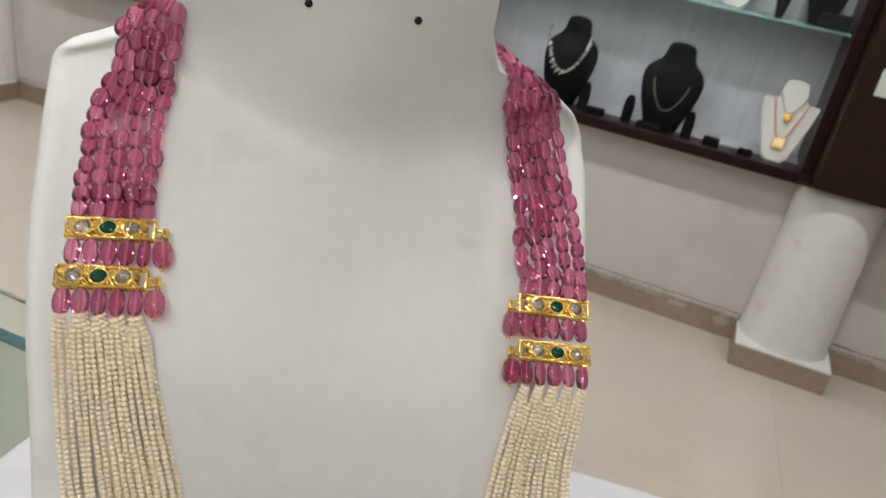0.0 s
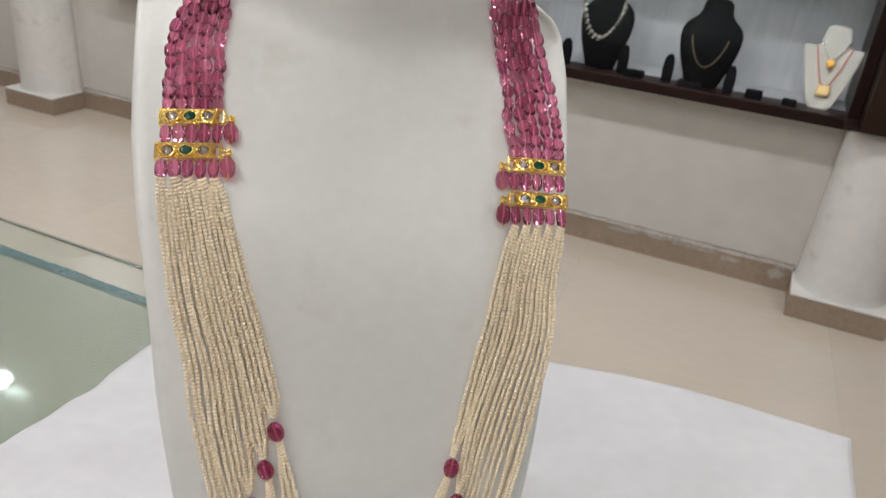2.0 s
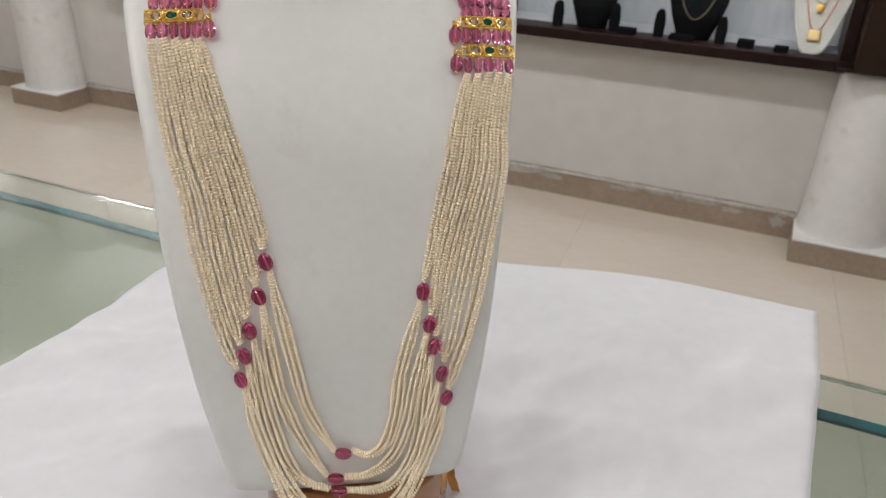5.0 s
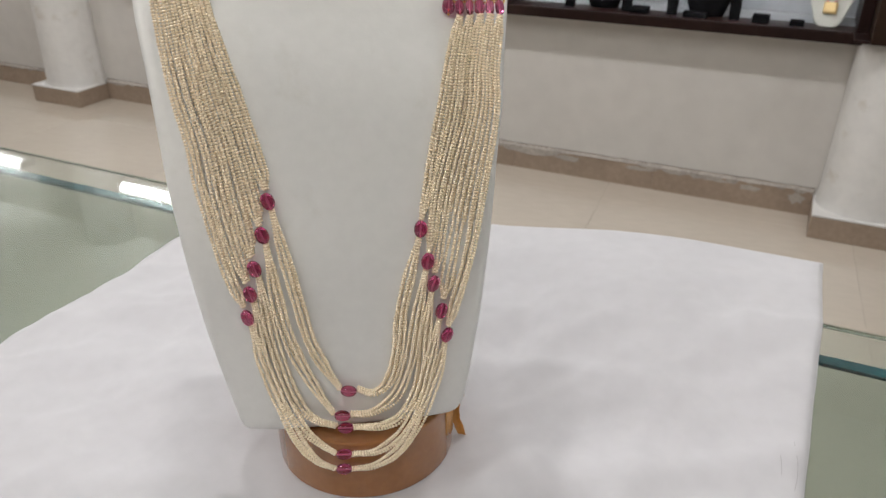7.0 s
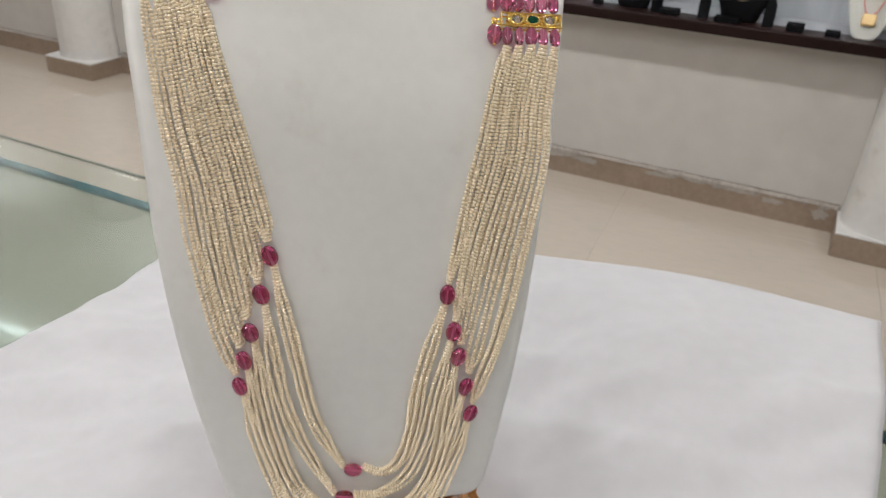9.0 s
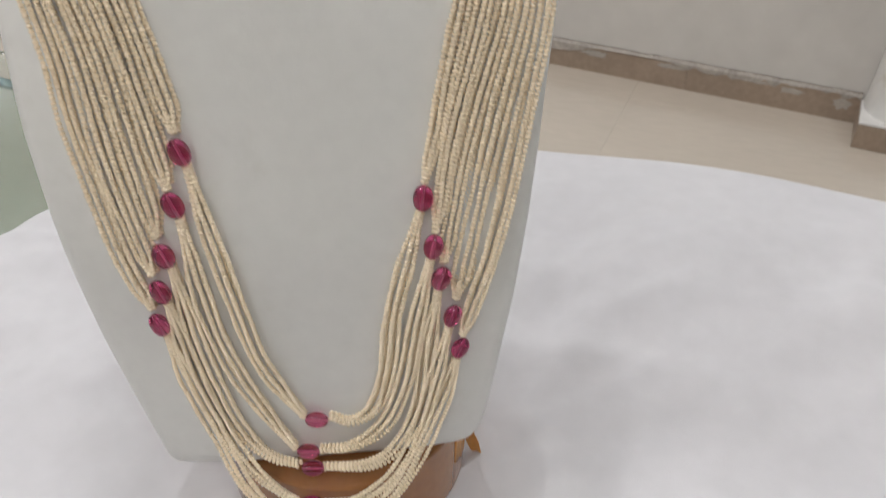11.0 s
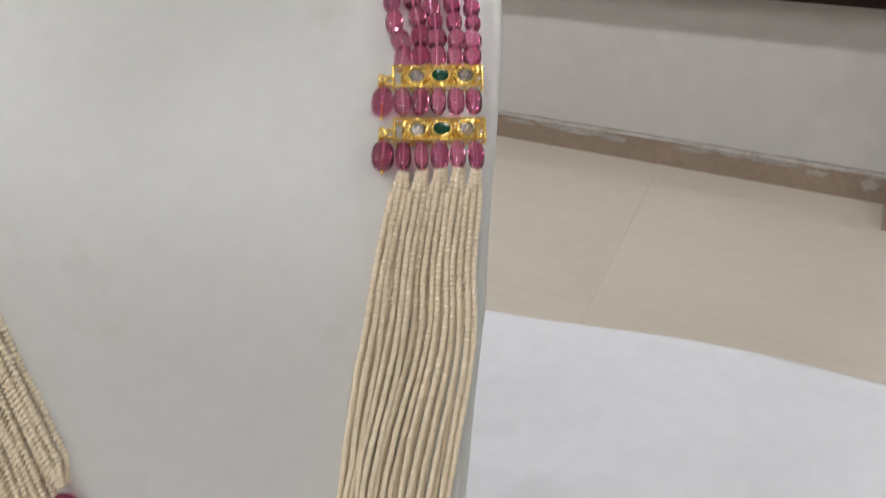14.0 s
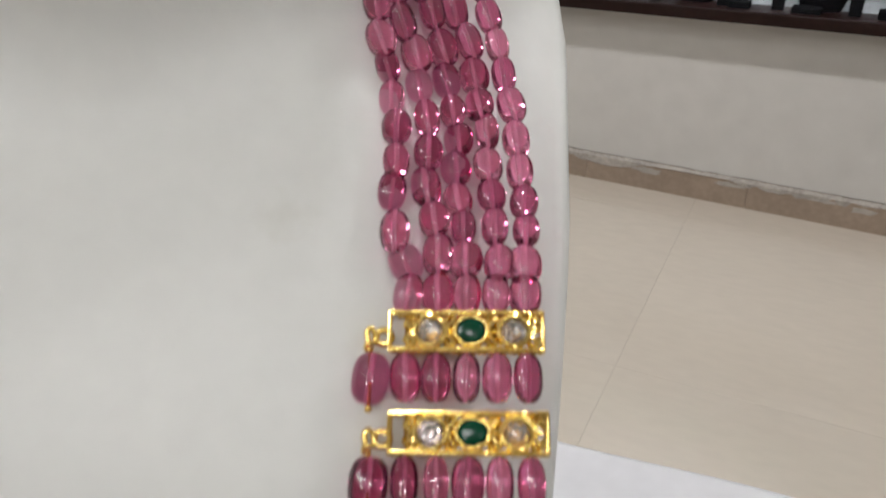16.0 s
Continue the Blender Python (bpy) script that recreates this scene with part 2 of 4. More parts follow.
box(bm, WEST, CASE_X0, WALL_Y, WALL_Y + 0.25, CASE_Z0, CASE_Z1)
box(bm, CASE_X1, EAST, WALL_Y, WALL_Y + 0.25, CASE_Z0, CASE_Z1)
tagged(part("wall_north", bm, WALL_PAINT), "warm grey painted wall with a recessed showcase opening", "wall", kind="structure")
tagged(part("wall_south", boxed(WEST, EAST, SOUTH - 0.15, SOUTH, -0.004, CEILING), WALL_PAINT), "plain warm grey painted wall", "wall", kind="structure")
tagged(part("wall_west", boxed(WEST - 0.15, WEST, SOUTH, 3.1, -0.004, CEILING), WALL_PAINT), "plain warm grey painted wall", "wall", kind="structure")
tagged(part("wall_east", boxed(EAST, EAST + 0.15, SOUTH, 3.1, -0.004, CEILING), WALL_PAINT), "plain warm grey painted wall", "wall", kind="structure")

PLINTHS = [(-3.76, -3.40), (0.392, 0.736)]
# skirting of stone lengths between the pilasters, with a rough plaster line on top
skirting = tagged(new("baseboard"), "tan stone skirting with worn plaster along its top", "baseboard", kind="structure")
rng = random.Random(4)
for x0, x1 in ((WEST, PLINTHS[0][0]), (PLINTHS[0][1], PLINTHS[1][0]), (PLINTHS[1][1], EAST)):
    n = max(1, round((x1 - x0) / 0.6))
    for i in range(n):
        a, b = x0 + (x1 - x0) * i / n, x0 + (x1 - x0) * (i + 1) / n
        part("skirting_stone", boxed(a + 0.0005, b - 0.0005, WALL_Y - 0.014 - rng.random() * 0.002, WALL_Y, 0, 0.099 + rng.random() * 0.003, bevel=0.0004), TAN_STONE, skirting)
    # plaster smear: a ragged strip that overlaps the stones
    bm = bmesh.new()
    count = max(8, int((x1 - x0) / 0.02))
    low = [max(0.05, min(0.1038, 0.094 + 0.050 * noise.noise(((x0 + 0.02 * i) * 3.1, 3.1, 0)) + 0.022 * noise.noise((i * 0.55, 7, 0)))) for i in range(count + 1)]
    up = [0.113 + 0.003 * noise.noise((i * 0.3, 1, 0)) for i in range(count + 1)]
    rings = []
    for i in range(count + 1):
        x = x0 + (x1 - x0) * i / count
        rings.append([(x, WALL_Y - 0.0185, low[i]), (x, WALL_Y - 0.0165, 0.104), (x, WALL_Y - 0.003, up[i]), (x, WALL_Y + 0.01, up[i]), (x, WALL_Y + 0.01, low[i])])
    loft(bm, rings)
    part("plaster_line", bm, SMEAR, skirting, "smeared dirty plaster")
    crack = []
    for i in range(count + 1):
        x = x0 + (x1 - x0) * i / count
        thin = 0.0022 + 0.0035 * max(0.0, noise.noise((x * 7, 4, 0))) + 0.0015 * noise.noise((x * 40, 8, 1))
        low_z = up[i] - 0.0005 + 0.0015 * noise.noise((x * 11, 2, 6))
        crack.append([(x, WALL_Y - 0.0038, low_z), (x, WALL_Y - 0.0012, low_z + thin), (x, WALL_Y + 0.004, low_z + thin), (x, WALL_Y + 0.004, low_z)])
    part("crack", loft(bmesh.new(), crack), CRACK, skirting, "dark crack above the skirting")


# pale dabs of plaster that cling to the face of the skirting
for k, (x, z, half, high) in enumerate(((0.335, 0.066, 0.030, 0.020), (0.150, 0.078, 0.045, 0.012), (0.02, 0.088, 0.05, 0.006), (-0.30, 0.085, 0.06, 0.008), (-0.62, 0.080, 0.05, 0.011), (-1.05, 0.086, 0.07, 0.007), (-1.6, 0.083, 0.06, 0.009))):
    rim = []
    for i in range(40):
        a = 2 * math.pi * i / 40
        r = 1 + 0.55 * noise.noise((math.cos(a) * 2, math.sin(a) * 2, k * 3.7)) + 0.35 * noise.noise((math.cos(a) * 5, math.sin(a) * 5, k * 1.7))
        rim.append((x + half * r * math.cos(a), z + high * r * math.sin(a)))
    part("plaster_dab", loft(bmesh.new(), [[(px, WALL_Y - d, pz) for px, pz in rim] for d in (0.012, 0.0166)]), DAB, skirting, "pale dab of plaster")


def pilaster(x0, x1, top):
    """Round-fronted white pilaster on a tan stone plinth."""
    root = tagged(new("pilaster"), "round-fronted white painted pilaster on a tan stone plinth", "pilaster", "pilasters along the wall", "structure")
    c, half = (x0 + x1) / 2, (x1 - x0) / 2
    part("plinth", boxed(x0, x1, 2.613, WALL_Y, 0, 0.088, bevel=0.003), TAN_STONE, root, "tan stone plinth")
    rings = []
    for z, k in ((0.086, 0.98), (0.10, 0.955), (0.13, 0.93), (0.3, 0.90), (0.7, 0.87), (top, 0.86)):
        r = half * k
        ring = [(c + r * math.cos(math.pi * i / 28), 2.80 - (0.185 * k) * math.sin(math.pi * i / 28) ** 0.8, z) for i in range(29)]
        rings.append(ring + [(c - r, WALL_Y + 0.01, z), (c + r, WALL_Y + 0.01, z)])
    part("shaft", loft(bmesh.new(), rings), PILASTER_PAINT, root, "white painted shaft with scuffs at its foot", smooth=True)
    bm = bmesh.new()
    box(bm, x0 - 0.001, x1 + 0.001, 2.612, WALL_Y - 0.02, 0.0885, 0.097, bevel=0.003)
    part("plaster_lip", bm, PILASTER_PAINT, root)
    return root


for (x0, x1), top in zip(PLINTHS, (CEILING, 0.733)):
    pilaster(x0, x1, top)


# ---- the wall showcase ----
case = tagged(new("wall_showcase"), "dark wooden jewellery showcase set into the wall", "showcase")
FRONT = 2.737
BAYS = [(-3.10, -2.06), (-2.02, -0.95), (-0.91, 0.395)]
part("bottom_rail", boxed(CASE_X0, 0.435, FRONT, WALL_Y + 0.02, 0.702, 0.744, bevel=0.004), DARK_WOOD, case)
part("corner_trim", boxed(0.388, 0.4365, 2.610, FRONT - 0.0005, 0.7335, 0.746, bevel=0.003), DARK_WOOD, case)
part("top_rail", boxed(CASE_X0, 0.435, FRONT, WALL_Y + 0.02, 2.06, 2.12, bevel=0.004), DARK_WOOD, case)
for x in (-3.11, -2.04, -0.93, 0.415):
    part("post", boxed(x - 0.02, x + 0.02, FRONT, 3.04, 0.738, 2.06, bevel=0.003), DARK_WOOD, case)
part("back_panel", boxed(CASE_X0, CASE_X1 + 0.02, 3.04, 3.06, 0.70, 2.12), CASE_BACK, case, "pale lavender grey back panel")
part("base_board", boxed(CASE_X0, CASE_X1, FRONT + 0.03, 3.04, 0.705, 0.742), CASE_BACK, case)
part("top_board", boxed(CASE_X0, CASE_X1, FRONT + 0.03, 3.04, 2.062, 2.09), CASE_BACK, case)
part("side_panel", boxed(0.437, 1.25, 2.60, WALL_Y, 0.735, 2.12, bevel=0.004), BROWN_WOOD, case, "brown stained wood panel")
for x0, x1 in BAYS:
    shelf = part("glass_shelf", boxed(x0 + 0.002, x1 - 0.002, 2.80, 3.035, 1.214, 1.222, bevel=0.001), SHELF_EDGE, case, "green-edged glass shelf")
    part("light_strip", boxed(x0 + 0.1, x1 - 0.1, 2.80, 2.83, 2.045, 2.060), glow("case_light", (0.95, 0.97, 1.0), 0.6), case, "lit light strip")
for x0, x1 in BAYS:
    pane = part("glass_pane", boxed(x0 - 0.001, x1 + 0.001, FRONT + 0.012, FRONT + 0.017, 0.7385, 2.0595), mat("clear_pane", (0.98, 0.99, 0.985), 0.0, transmission_weight=1.0, ior=1.28), case, "clear glass pane")
    pane.visible_shadow = False
# simple opaque plate in place of a pale green glass piece
plate = tagged(part("pale_plate", boxed(0.495, 0.59, 2.585, 2.60, 1.075, 1.16, bevel=0.003), PLATE_GREEN), "pale greenish plate standing in for a glass piece on the wood panel", "switch plate")


def neck_form(height, width, depth):
    """A small display bust: rounded chest that narrows into a neck stump."""
    profile = [(0, 0.50, 0.50, 0), (0.02, 0.56, 0.58, 0), (0.10, 0.64, 0.68, 0.0), (0.28, 0.84, 0.85, 0.02), (0.42, 0.95, 0.96, 0.04), (0.53, 1.0, 1.0, 0.05), (0.62, 0.99, 0.94, 0.07), (0.69, 0.90, 0.82, 0.09),
               (0.74, 0.75, 0.70, 0.105), (0.79, 0.58, 0.58, 0.12), (0.84, 0.50, 0.52, 0.125), (0.90, 0.48, 0.48, 0.13), (0.95, 0.44, 0.44, 0.13), (0.98, 0.35, 0.35, 0.13), (1.0, 0.18, 0.18, 0.13)]
    rings = []
    for f, w, d, lean in profile:
        rings.append([(width / 2 * w * math.cos(2 * math.pi * i / 28), lean * height + depth / 2 * d * math.sin(2 * math.pi * i / 28), f * height) for i in range(28)])
    return loft(bmesh.new(), rings)


def place(ob, x, y, z, rz=0, rx=0):
    ob.matrix_world = pose(x, y, z, rx, 0, rz)
    return ob


def loop_on_form(width, drop, y, z, sag):
    return [(-width / 2 + width * i / 30, y - 0.03 * math.sin(math.pi * i / 30), z - drop * math.sin(math.pi * i / 30) ** sag) for i in range(31)]


BOARD = 0.742
a = place(part("display_bust", neck_form(0.330, 0.208, 0.12), BLACK_VELVET, smooth=True), -0.525, 2.84, BOARD)
tagged(a, "black velvet display bust with a silver necklace", "display bust", "black display busts")
b = place(part("display_bust", neck_form(0.322, 0.225, 0.12), BLACK_VELVET, smooth=True), -0.125, 2.84, BOARD)
tagged(b, "black velvet display bust with a dark beaded necklace", "display bust", "black display busts")


def flat_form():
    """The white tapering display form, leaned back."""
    rings = []
    for y in (0.0, 0.004, 0.022, 0.026):
        k = 1.0 if 0.001 < y < 0.025 else 0.96
        out = []
        for px, pz in ((0.016, 0.0), (0.032, 0.006), (0.044, 0.020), (0.062, 0.07), (0.085, 0.15), (0.096, 0.198), (0.088, 0.206), (0.06, 0.203), (0.044, 0.215), (0.042, 0.25), (0.036, 0.268), (0.018, 0.276)):
            out.append((px * k * 1.04, y, 1.08 * (0.14 + (pz - 0.14) * k)))
        rings.append(out + [(-x, yy, z) for x, yy, z in out[::-1]])
    return loft(bmesh.new(), rings)


c = tagged(place(part("display_bust", flat_form(), IVORY), 0.298, 2.80, BOARD, 0, -14), "white tapered display bust with a gold pendant necklace", "display bust")
bm = bmesh.new()
for i, p in enumerate(spline(loop_on_form(0.160, 0.150, -0.055, 0.245, 0.55), 0.0105)):
    big = i % 2 == 0
    bmesh.ops.create_icosphere(bm, subdivisions=1, radius=0.0098 if big else 0.0045, matrix=Matrix.LocRotScale(p, Euler((i * 0.7, i * 1.3, i * 0.4)), (1, 0.75, 0.85)))
    if big:
        for k in (-1, 1):
            bmesh.ops.create_icosphere(bm, subdivisions=1, radius=0.0048, matrix=Matrix.LocRotScale(p + Vector((k * 0.006, -0.003, k * 0.006 - 0.004)), Euler((i, k, 0)), (1, 0.8, 1)))
tagged(place(part("silver_necklace", bm, SILVER), -0.525, 2.825, BOARD + 0.04), "chunky silver bead necklace on a black bust", "necklace")
bm = bmesh.new()
for p in spline(loop_on_form(0.13, 0.10, -0.05, 0.17, 0.7), 0.006):
    bmesh.ops.create_uvsphere(bm, u_segments=8, v_segments=5, radius=0.0032, matrix=Matrix.Translation(p))
tagged(place(part("beaded_necklace", bm, mat("bronze_bead", (0.16, 0.12, 0.07), 0.35, 0.5, noise_scale=60, noise_amount=0.3), smooth=True), -0.12, 2.825, BOARD + 0.02), "thin bronze beaded necklace on a black bust", "necklace")
pend = tagged(place(new("pendant_necklace"), 0.298, 2.80, BOARD, 0, -14), "coral thread necklace with gold pendants on a white bust", "necklace")
pend.scale = (0.89, 1.0, 0.92)
tips = lambda w, z0, z1: [(-w, -0.003, z0), (-w * 0.75, -0.005, z0 + (z1 - z0) * 0.35), (-w * 0.35, -0.006, z0 + (z1 - z0) * 0.85), (0, -0.006, z1), (w * 0.35, -0.006, z0 + (z1 - z0) * 0.85), (w * 0.75, -0.005, z0 + (z1 - z0) * 0.35), (w, -0.003, z0)]
part("thread", tube(bmesh.new(), spline(tips(0.066, 0.242, 0.090), 0.005), 0.0022, 6), CORAL, pend, "coral red thread")
part("dark_cord", tube(bmesh.new(), spline(tips(0.054, 0.268, 0.195), 0.005), 0.0035, 6), SILVER, pend, "dark silver cord")
bm = lathe(bmesh.new(), [(0.001, -0.003), (0.012, -0.002), (0.017, 0.0), (0.012, 0.003), (0.001, 0.004)], 20, pose(0, -0.006, 0.180, 90))
bmesh.ops.create_cone(bm, segments=8, radius1=0.012, radius2=0.004, depth=0.008, cap_ends=True, matrix=pose(0, -0.01, 0.165))
part("upper_pendant", bm, mat("pendant_gold", (0.85, 0.50, 0.13), 0.35, 0.8, bump=0.4, bump_scale=150), pend, "small gold pendant")
bm = boxed(-0.026, 0.026, -0.010, -0.003, 0.056, 0.096, bevel=0.006)
for i in range(5):
    bmesh.ops.create_uvsphere(bm, u_segments=8, v_segments=5, radius=0.005, matrix=Matrix.Translation((-0.02 + 0.01 * i, -0.008, 0.055)))
part("lower_pendant", bm, MATT_GOLD, pend, "broad pale gold pendant")


def earring_stand(x, y, h):
    """Black flat-topped wedge for earrings, rounded at the top."""
    out = [(-0.018, 0), (-0.020, h * 0.5), (-0.016, h * 0.86), (-0.008, h), (0.008, h), (0.016, h * 0.86), (0.020, h * 0.5), (0.018, 0)]
    ob = part("earring_stand", loft(bmesh.new(), [[(px, py, pz) for px, pz in out] for py in (-0.012, 0.012)]), BLACK_VELVET)
    return tagged(place(ob, x, y, BOARD), "black velvet earring stand beside a display bust", "earring stand", "earring stands in the showcase")


for x, h in ((-0.655, 0.10), (-0.425, 0.11), (-0.25, 0.105), (-0.02, 0.10)):
    earring_stand(x, 2.80, h)


def low_block(x, w, h):
    ob = part("display_block", boxed(-w / 2, w / 2, -0.025, 0.025, 0, h, bevel=0.004), BLACK_VELVET)
    return tagged(place(ob, x, 2.79, BOARD), "low black velvet display block", "display block", "low blocks in the showcase")


for x, w, h in ((-0.37, 0.07, 0.025), (0.075, 0.06, 0.03), (-0.16, 0.09, 0.022), (0.20, 0.05, 0.02)):
    low_block(x, w, h)
for x, w, h in ((0.155, 0.05, 0.06), (0.29, 0.14, 0.16)):
    ob = tagged(place(part("display_block", neck_form(h + 0.1, w, 0.08), BLACK_VELVET, smooth=True), x, 2.90, 1.222), "black display form on the glass shelf", "display form")

tagged(place(part("display_bust", flat_form(), IVORY), -0.005, 2.86, 1.222, 0, -10), "plain white tapered display bust on the glass shelf", "display bust")
for x, w, h in ((0.335, 0.10, 0.05),):
    tagged(place(part("display_block", boxed(-w / 2, w / 2, -0.04, 0.04, 0, h, bevel=0.006), BLACK_VELVET), x, 2.87, 1.222), "low black velvet block on the glass shelf", "display block")

# ---- lamps of the room ----
for lx, ly, share in LAMP_SPOTS:
    d = tagged(new("downlight"), "round white ceiling downlight, lit", "ceiling light", "ceiling downlights", "structure")
    d.matrix_world = pose(lx, ly, CEILING)
    k = 1.0 if ly > -0.5 else 1.8
    part("rim", lathe(bmesh.new(), [(0.075 * k, 0), (0.10 * k, 0), (0.10 * k, -0.010), (0.092 * k, -0.016), (0.075 * k, -0.016)], 32, closed=True), LAMP_RIM, d)
    part("diffuser", lathe(bmesh.new(), [(0.074 * k, -0.002), (0.074 * k, -0.010), (0.001, -0.012)], 32), LAMP_GLOW, d)
for x0, x1 in ((-3.36, -2.16), (-5.45, -4.25)):
    t = tagged(new("tube_light"), "white wall-mounted tube light, lit", "tube light", "wall tube lights", "structure")
    part("batten", boxed(x0 - 0.03, x1 + 0.03, 2.785, WALL_Y, 2.335, 2.385, bevel=0.004), LAMP_RIM, t)
    part("tube", tube(bmesh.new(), [(x0, 2.755, 2.36), (x1, 2.755, 2.36)], 0.028, 14), TUBE_GLOW, t, "glowing tube")
    for x in (x0 - 0.01, x1 + 0.01):
        part("lampholder", boxed(x - 0.012, x + 0.012, 2.73, 2.786, 2.335, 2.385, bevel=0.003), LAMP_RIM, t)

# ---- the glass counter ----
REAR_GLASS = mat("rear_glass", (0.70, 0.78, 0.76), 0.03, transmission_weight=1.0, ior=1.45)
TOP, BACK = 0.9135, 0.388
counter = tagged(new("glass_counter"), "glass-topped shop counter with green glass edges", "counter")
slab = part("glass_top", boxed(-2.6, 1.7, -0.34, BACK, TOP - 0.010, TOP, bevel=0.001), COUNTER_GLASS, counter, "clear greenish glass top")
slab.visible_shadow = False
part("top_edge", boxed(-2.6, 1.7, BACK + 0.0005, BACK + 0.003, TOP - 0.010, TOP - 0.0005), mat("ground_edge", (0.16, 0.17, 0.12), 0.4, noise_scale=20, noise_amount=0.2), counter, "ground brownish green glass edge")
part("rear_pane", boxed(-2.58, 1.68, 0.331, 0.339, 0.45, TOP - 0.0165, bevel=0.001), REAR_GLASS, counter, "green-tinted rear glass pane").visible_shadow = False
bm = bmesh.new()
rings = []
for i in range(140):
    x = -2.58 + 4.26 * i / 139
    w = 0.0032 + 0.0026 * max(0, noise.noise((x * 14, 0, 0))) + 0.001 * noise.noise((x * 60, 2, 0))
    rings.append([(x, 0.331 - w, TOP - 0.0108), (x, 0.338 + w, TOP - 0.0108), (x, 0.338, TOP - 0.0162), (x, 0.331, TOP - 0.0162)])
part("sealant", loft(bm, rings), GREEN_EDGE, counter, "uneven dark sealant bead")
part("inner_board", boxed(-2.6, 1.7, -0.33, 0.315, 0.43, 0.45), COUNTER_FLOOR, counter, "grey board under the glass")
part("body", boxed(-2.6, 1.7, -0.33, 0.33, 0.0, 0.43, bevel=0.004), BROWN_WOOD, counter, "brown wooden counter body")
part("front_pane", boxed(-2.58, 1.68, -0.335, -0.327, 0.45, TOP - 0.0115, bevel=0.001), REAR_GLASS, counter).visible_shadow = False
for x in (-2.585, 1.685):
    part("end_pane", boxed(x - 0.005, x + 0.005, -0.325, 0.318, 0.45, TOP - 0.0115), REAR_GLASS, counter).visible_shadow = False

# a clear plastic box and a steel rod that lie under the glass
pbox = tagged(new("plastic_box"), "clear plastic box with small coloured packets inside the counter", "box")
part("shell", boxed(-0.95, -0.62, -0.05, 0.12, 0.4502, 0.62, bevel=0.006), mat("clear_plastic", (0.85, 0.88, 0.86), 0.15, transmission_weight=0.9, ior=1.3), pbox)
part("packet", boxed(-0.80, -0.66, 0.0, 0.06, 0.455, 0.53, bevel=0.004), mat("blue_packet", (0.10, 0.28, 0.55), 0.5, noise_scale=20, noise_amount=0.2), pbox, "blue packet")
part("packet", boxed(-0.78, -0.68, -0.03, -0.005, 0.455, 0.50, bevel=0.004), mat("red_packet", (0.5, 0.12, 0.09), 0.5, noise_scale=20, noise_amount=0.2), pbox, "red packet")

# ---- the white cloth ----
CL0, CL1 = -0.394, 0.2925


def smooth_step(a, b, x):
    t = max(0.0, min(1.0, (x - a) / (b - a)))
    return t * t * (3 - 2 * t)


def cloth_height(x, y):
    z = 0.9170 + 0.0345 * smooth_step(-0.16, 0.17, x) * smooth_step(0.08, 0.38, y)
    flat = smooth_step(0.05, 0.14, math.hypot(x + 0.020, y - 0.060)) * (0.06 + 0.94 * smooth_step(0.02, 0.16, cloth_rim((x - CL0) / (CL1 - CL0)) - y))
    w = 0.0090 * noise.noise((x * 5 + 3, y * 7, 0.3)) + 0.0060 * noise.noise((x * 13, y * 17, 1.3)) + 0.0036 * noise.noise((x * 16 - y * 24, y * 8, 4))
    for tx, ty, seed, high in ((9, 5, 2.1, 0.0042), (-4, 11, 6.4, 0.0036), (17, -9, 8.8, 0.0018)):
        ridge = 1 - abs(noise.noise((x * tx + y * ty, (y * tx - x * ty) * 0.35, seed))) * 2.2
        w += high * max(0.0, ridge) ** 3
    for dx, dy, rx, ry, deep in ((0.046, 0.20, 0.018, 0.07, 0.0085), (0.036, 0.315, 0.020, 0.035, 0.0060), (0.085, 0.30, 0.030, 0.016, 0.0038), (0.16, 0.21, 0.05, 0.014, 0.0030), (0.13, 0.10, 0.016, 0.06, 0.0030), (0.215, 0.27, 0.018, 0.07, 0.0028)):
        w -= deep * math.exp(-((x - dx) / rx) ** 2 - ((y - dy) / ry) ** 2)
    return z + flat * (0.0040 + w)


def cloth_rim(f):
    """The back edge's y at a fraction across."""
    x = CL0 + (CL1 - CL0) * f
    return 0.272 + (0.443 - 0.272) * smooth_step(-0.39, -0.08, x) + 0.007 * max(0.0, (x + 0.04) / 0.33) + 0.0008 * noise.noise((x * 9, 0, 5))


NX, NY = 110, 120
grid = []
for j in range(NY + 1):
    row = []
    for i in range(NX + 1):
        f, g = i / NX, j / NY
        y = -0.33 + (cloth_rim(f) + 0.33) * g
        left = CL0 + 0.010 * noise.noise((y * 9, 2.2, 0)) + 0.006 * noise.noise((y * 25, 5.2, 0))
        right = CL1 + 0.0015 * noise.noise((y * 8, 9, 0))
        x = left + (right - left) * f
        edge = min((right - x) / 0.010, (cloth_rim(f) - y) / 0.010, 1.0)
        drop = 0.0035 * (1 - math.sqrt(max(0.0, 1 - (1 - max(edge, 0.0)) ** 2)))
        z = max(cloth_height(x, y) - drop, TOP + 0.0022)
        if f < 0.03:
            z = TOP + 0.0012 + (z - TOP - 0.0012) * (f / 0.03) ** 0.6
        row.append((x, y, z))
    grid.append(row)
bm = bmesh.new()
tops = [[bm.verts.new(p) for p in row] for row in grid]
lows = [[bm.verts.new((x, y, max(TOP + 0.0004, z - 0.012) if y > BACK - 0.01 else TOP + 0.0004)) for x, y, z in row] for row in grid]
for j in range(NY):
    for i in range(NX):
        bm.faces.new((tops[j][i], tops[j][i + 1], tops[j + 1][i + 1], tops[j + 1][i]))
        bm.faces.new((lows[j][i], lows[j + 1][i], lows[j + 1][i + 1], lows[j][i + 1]))
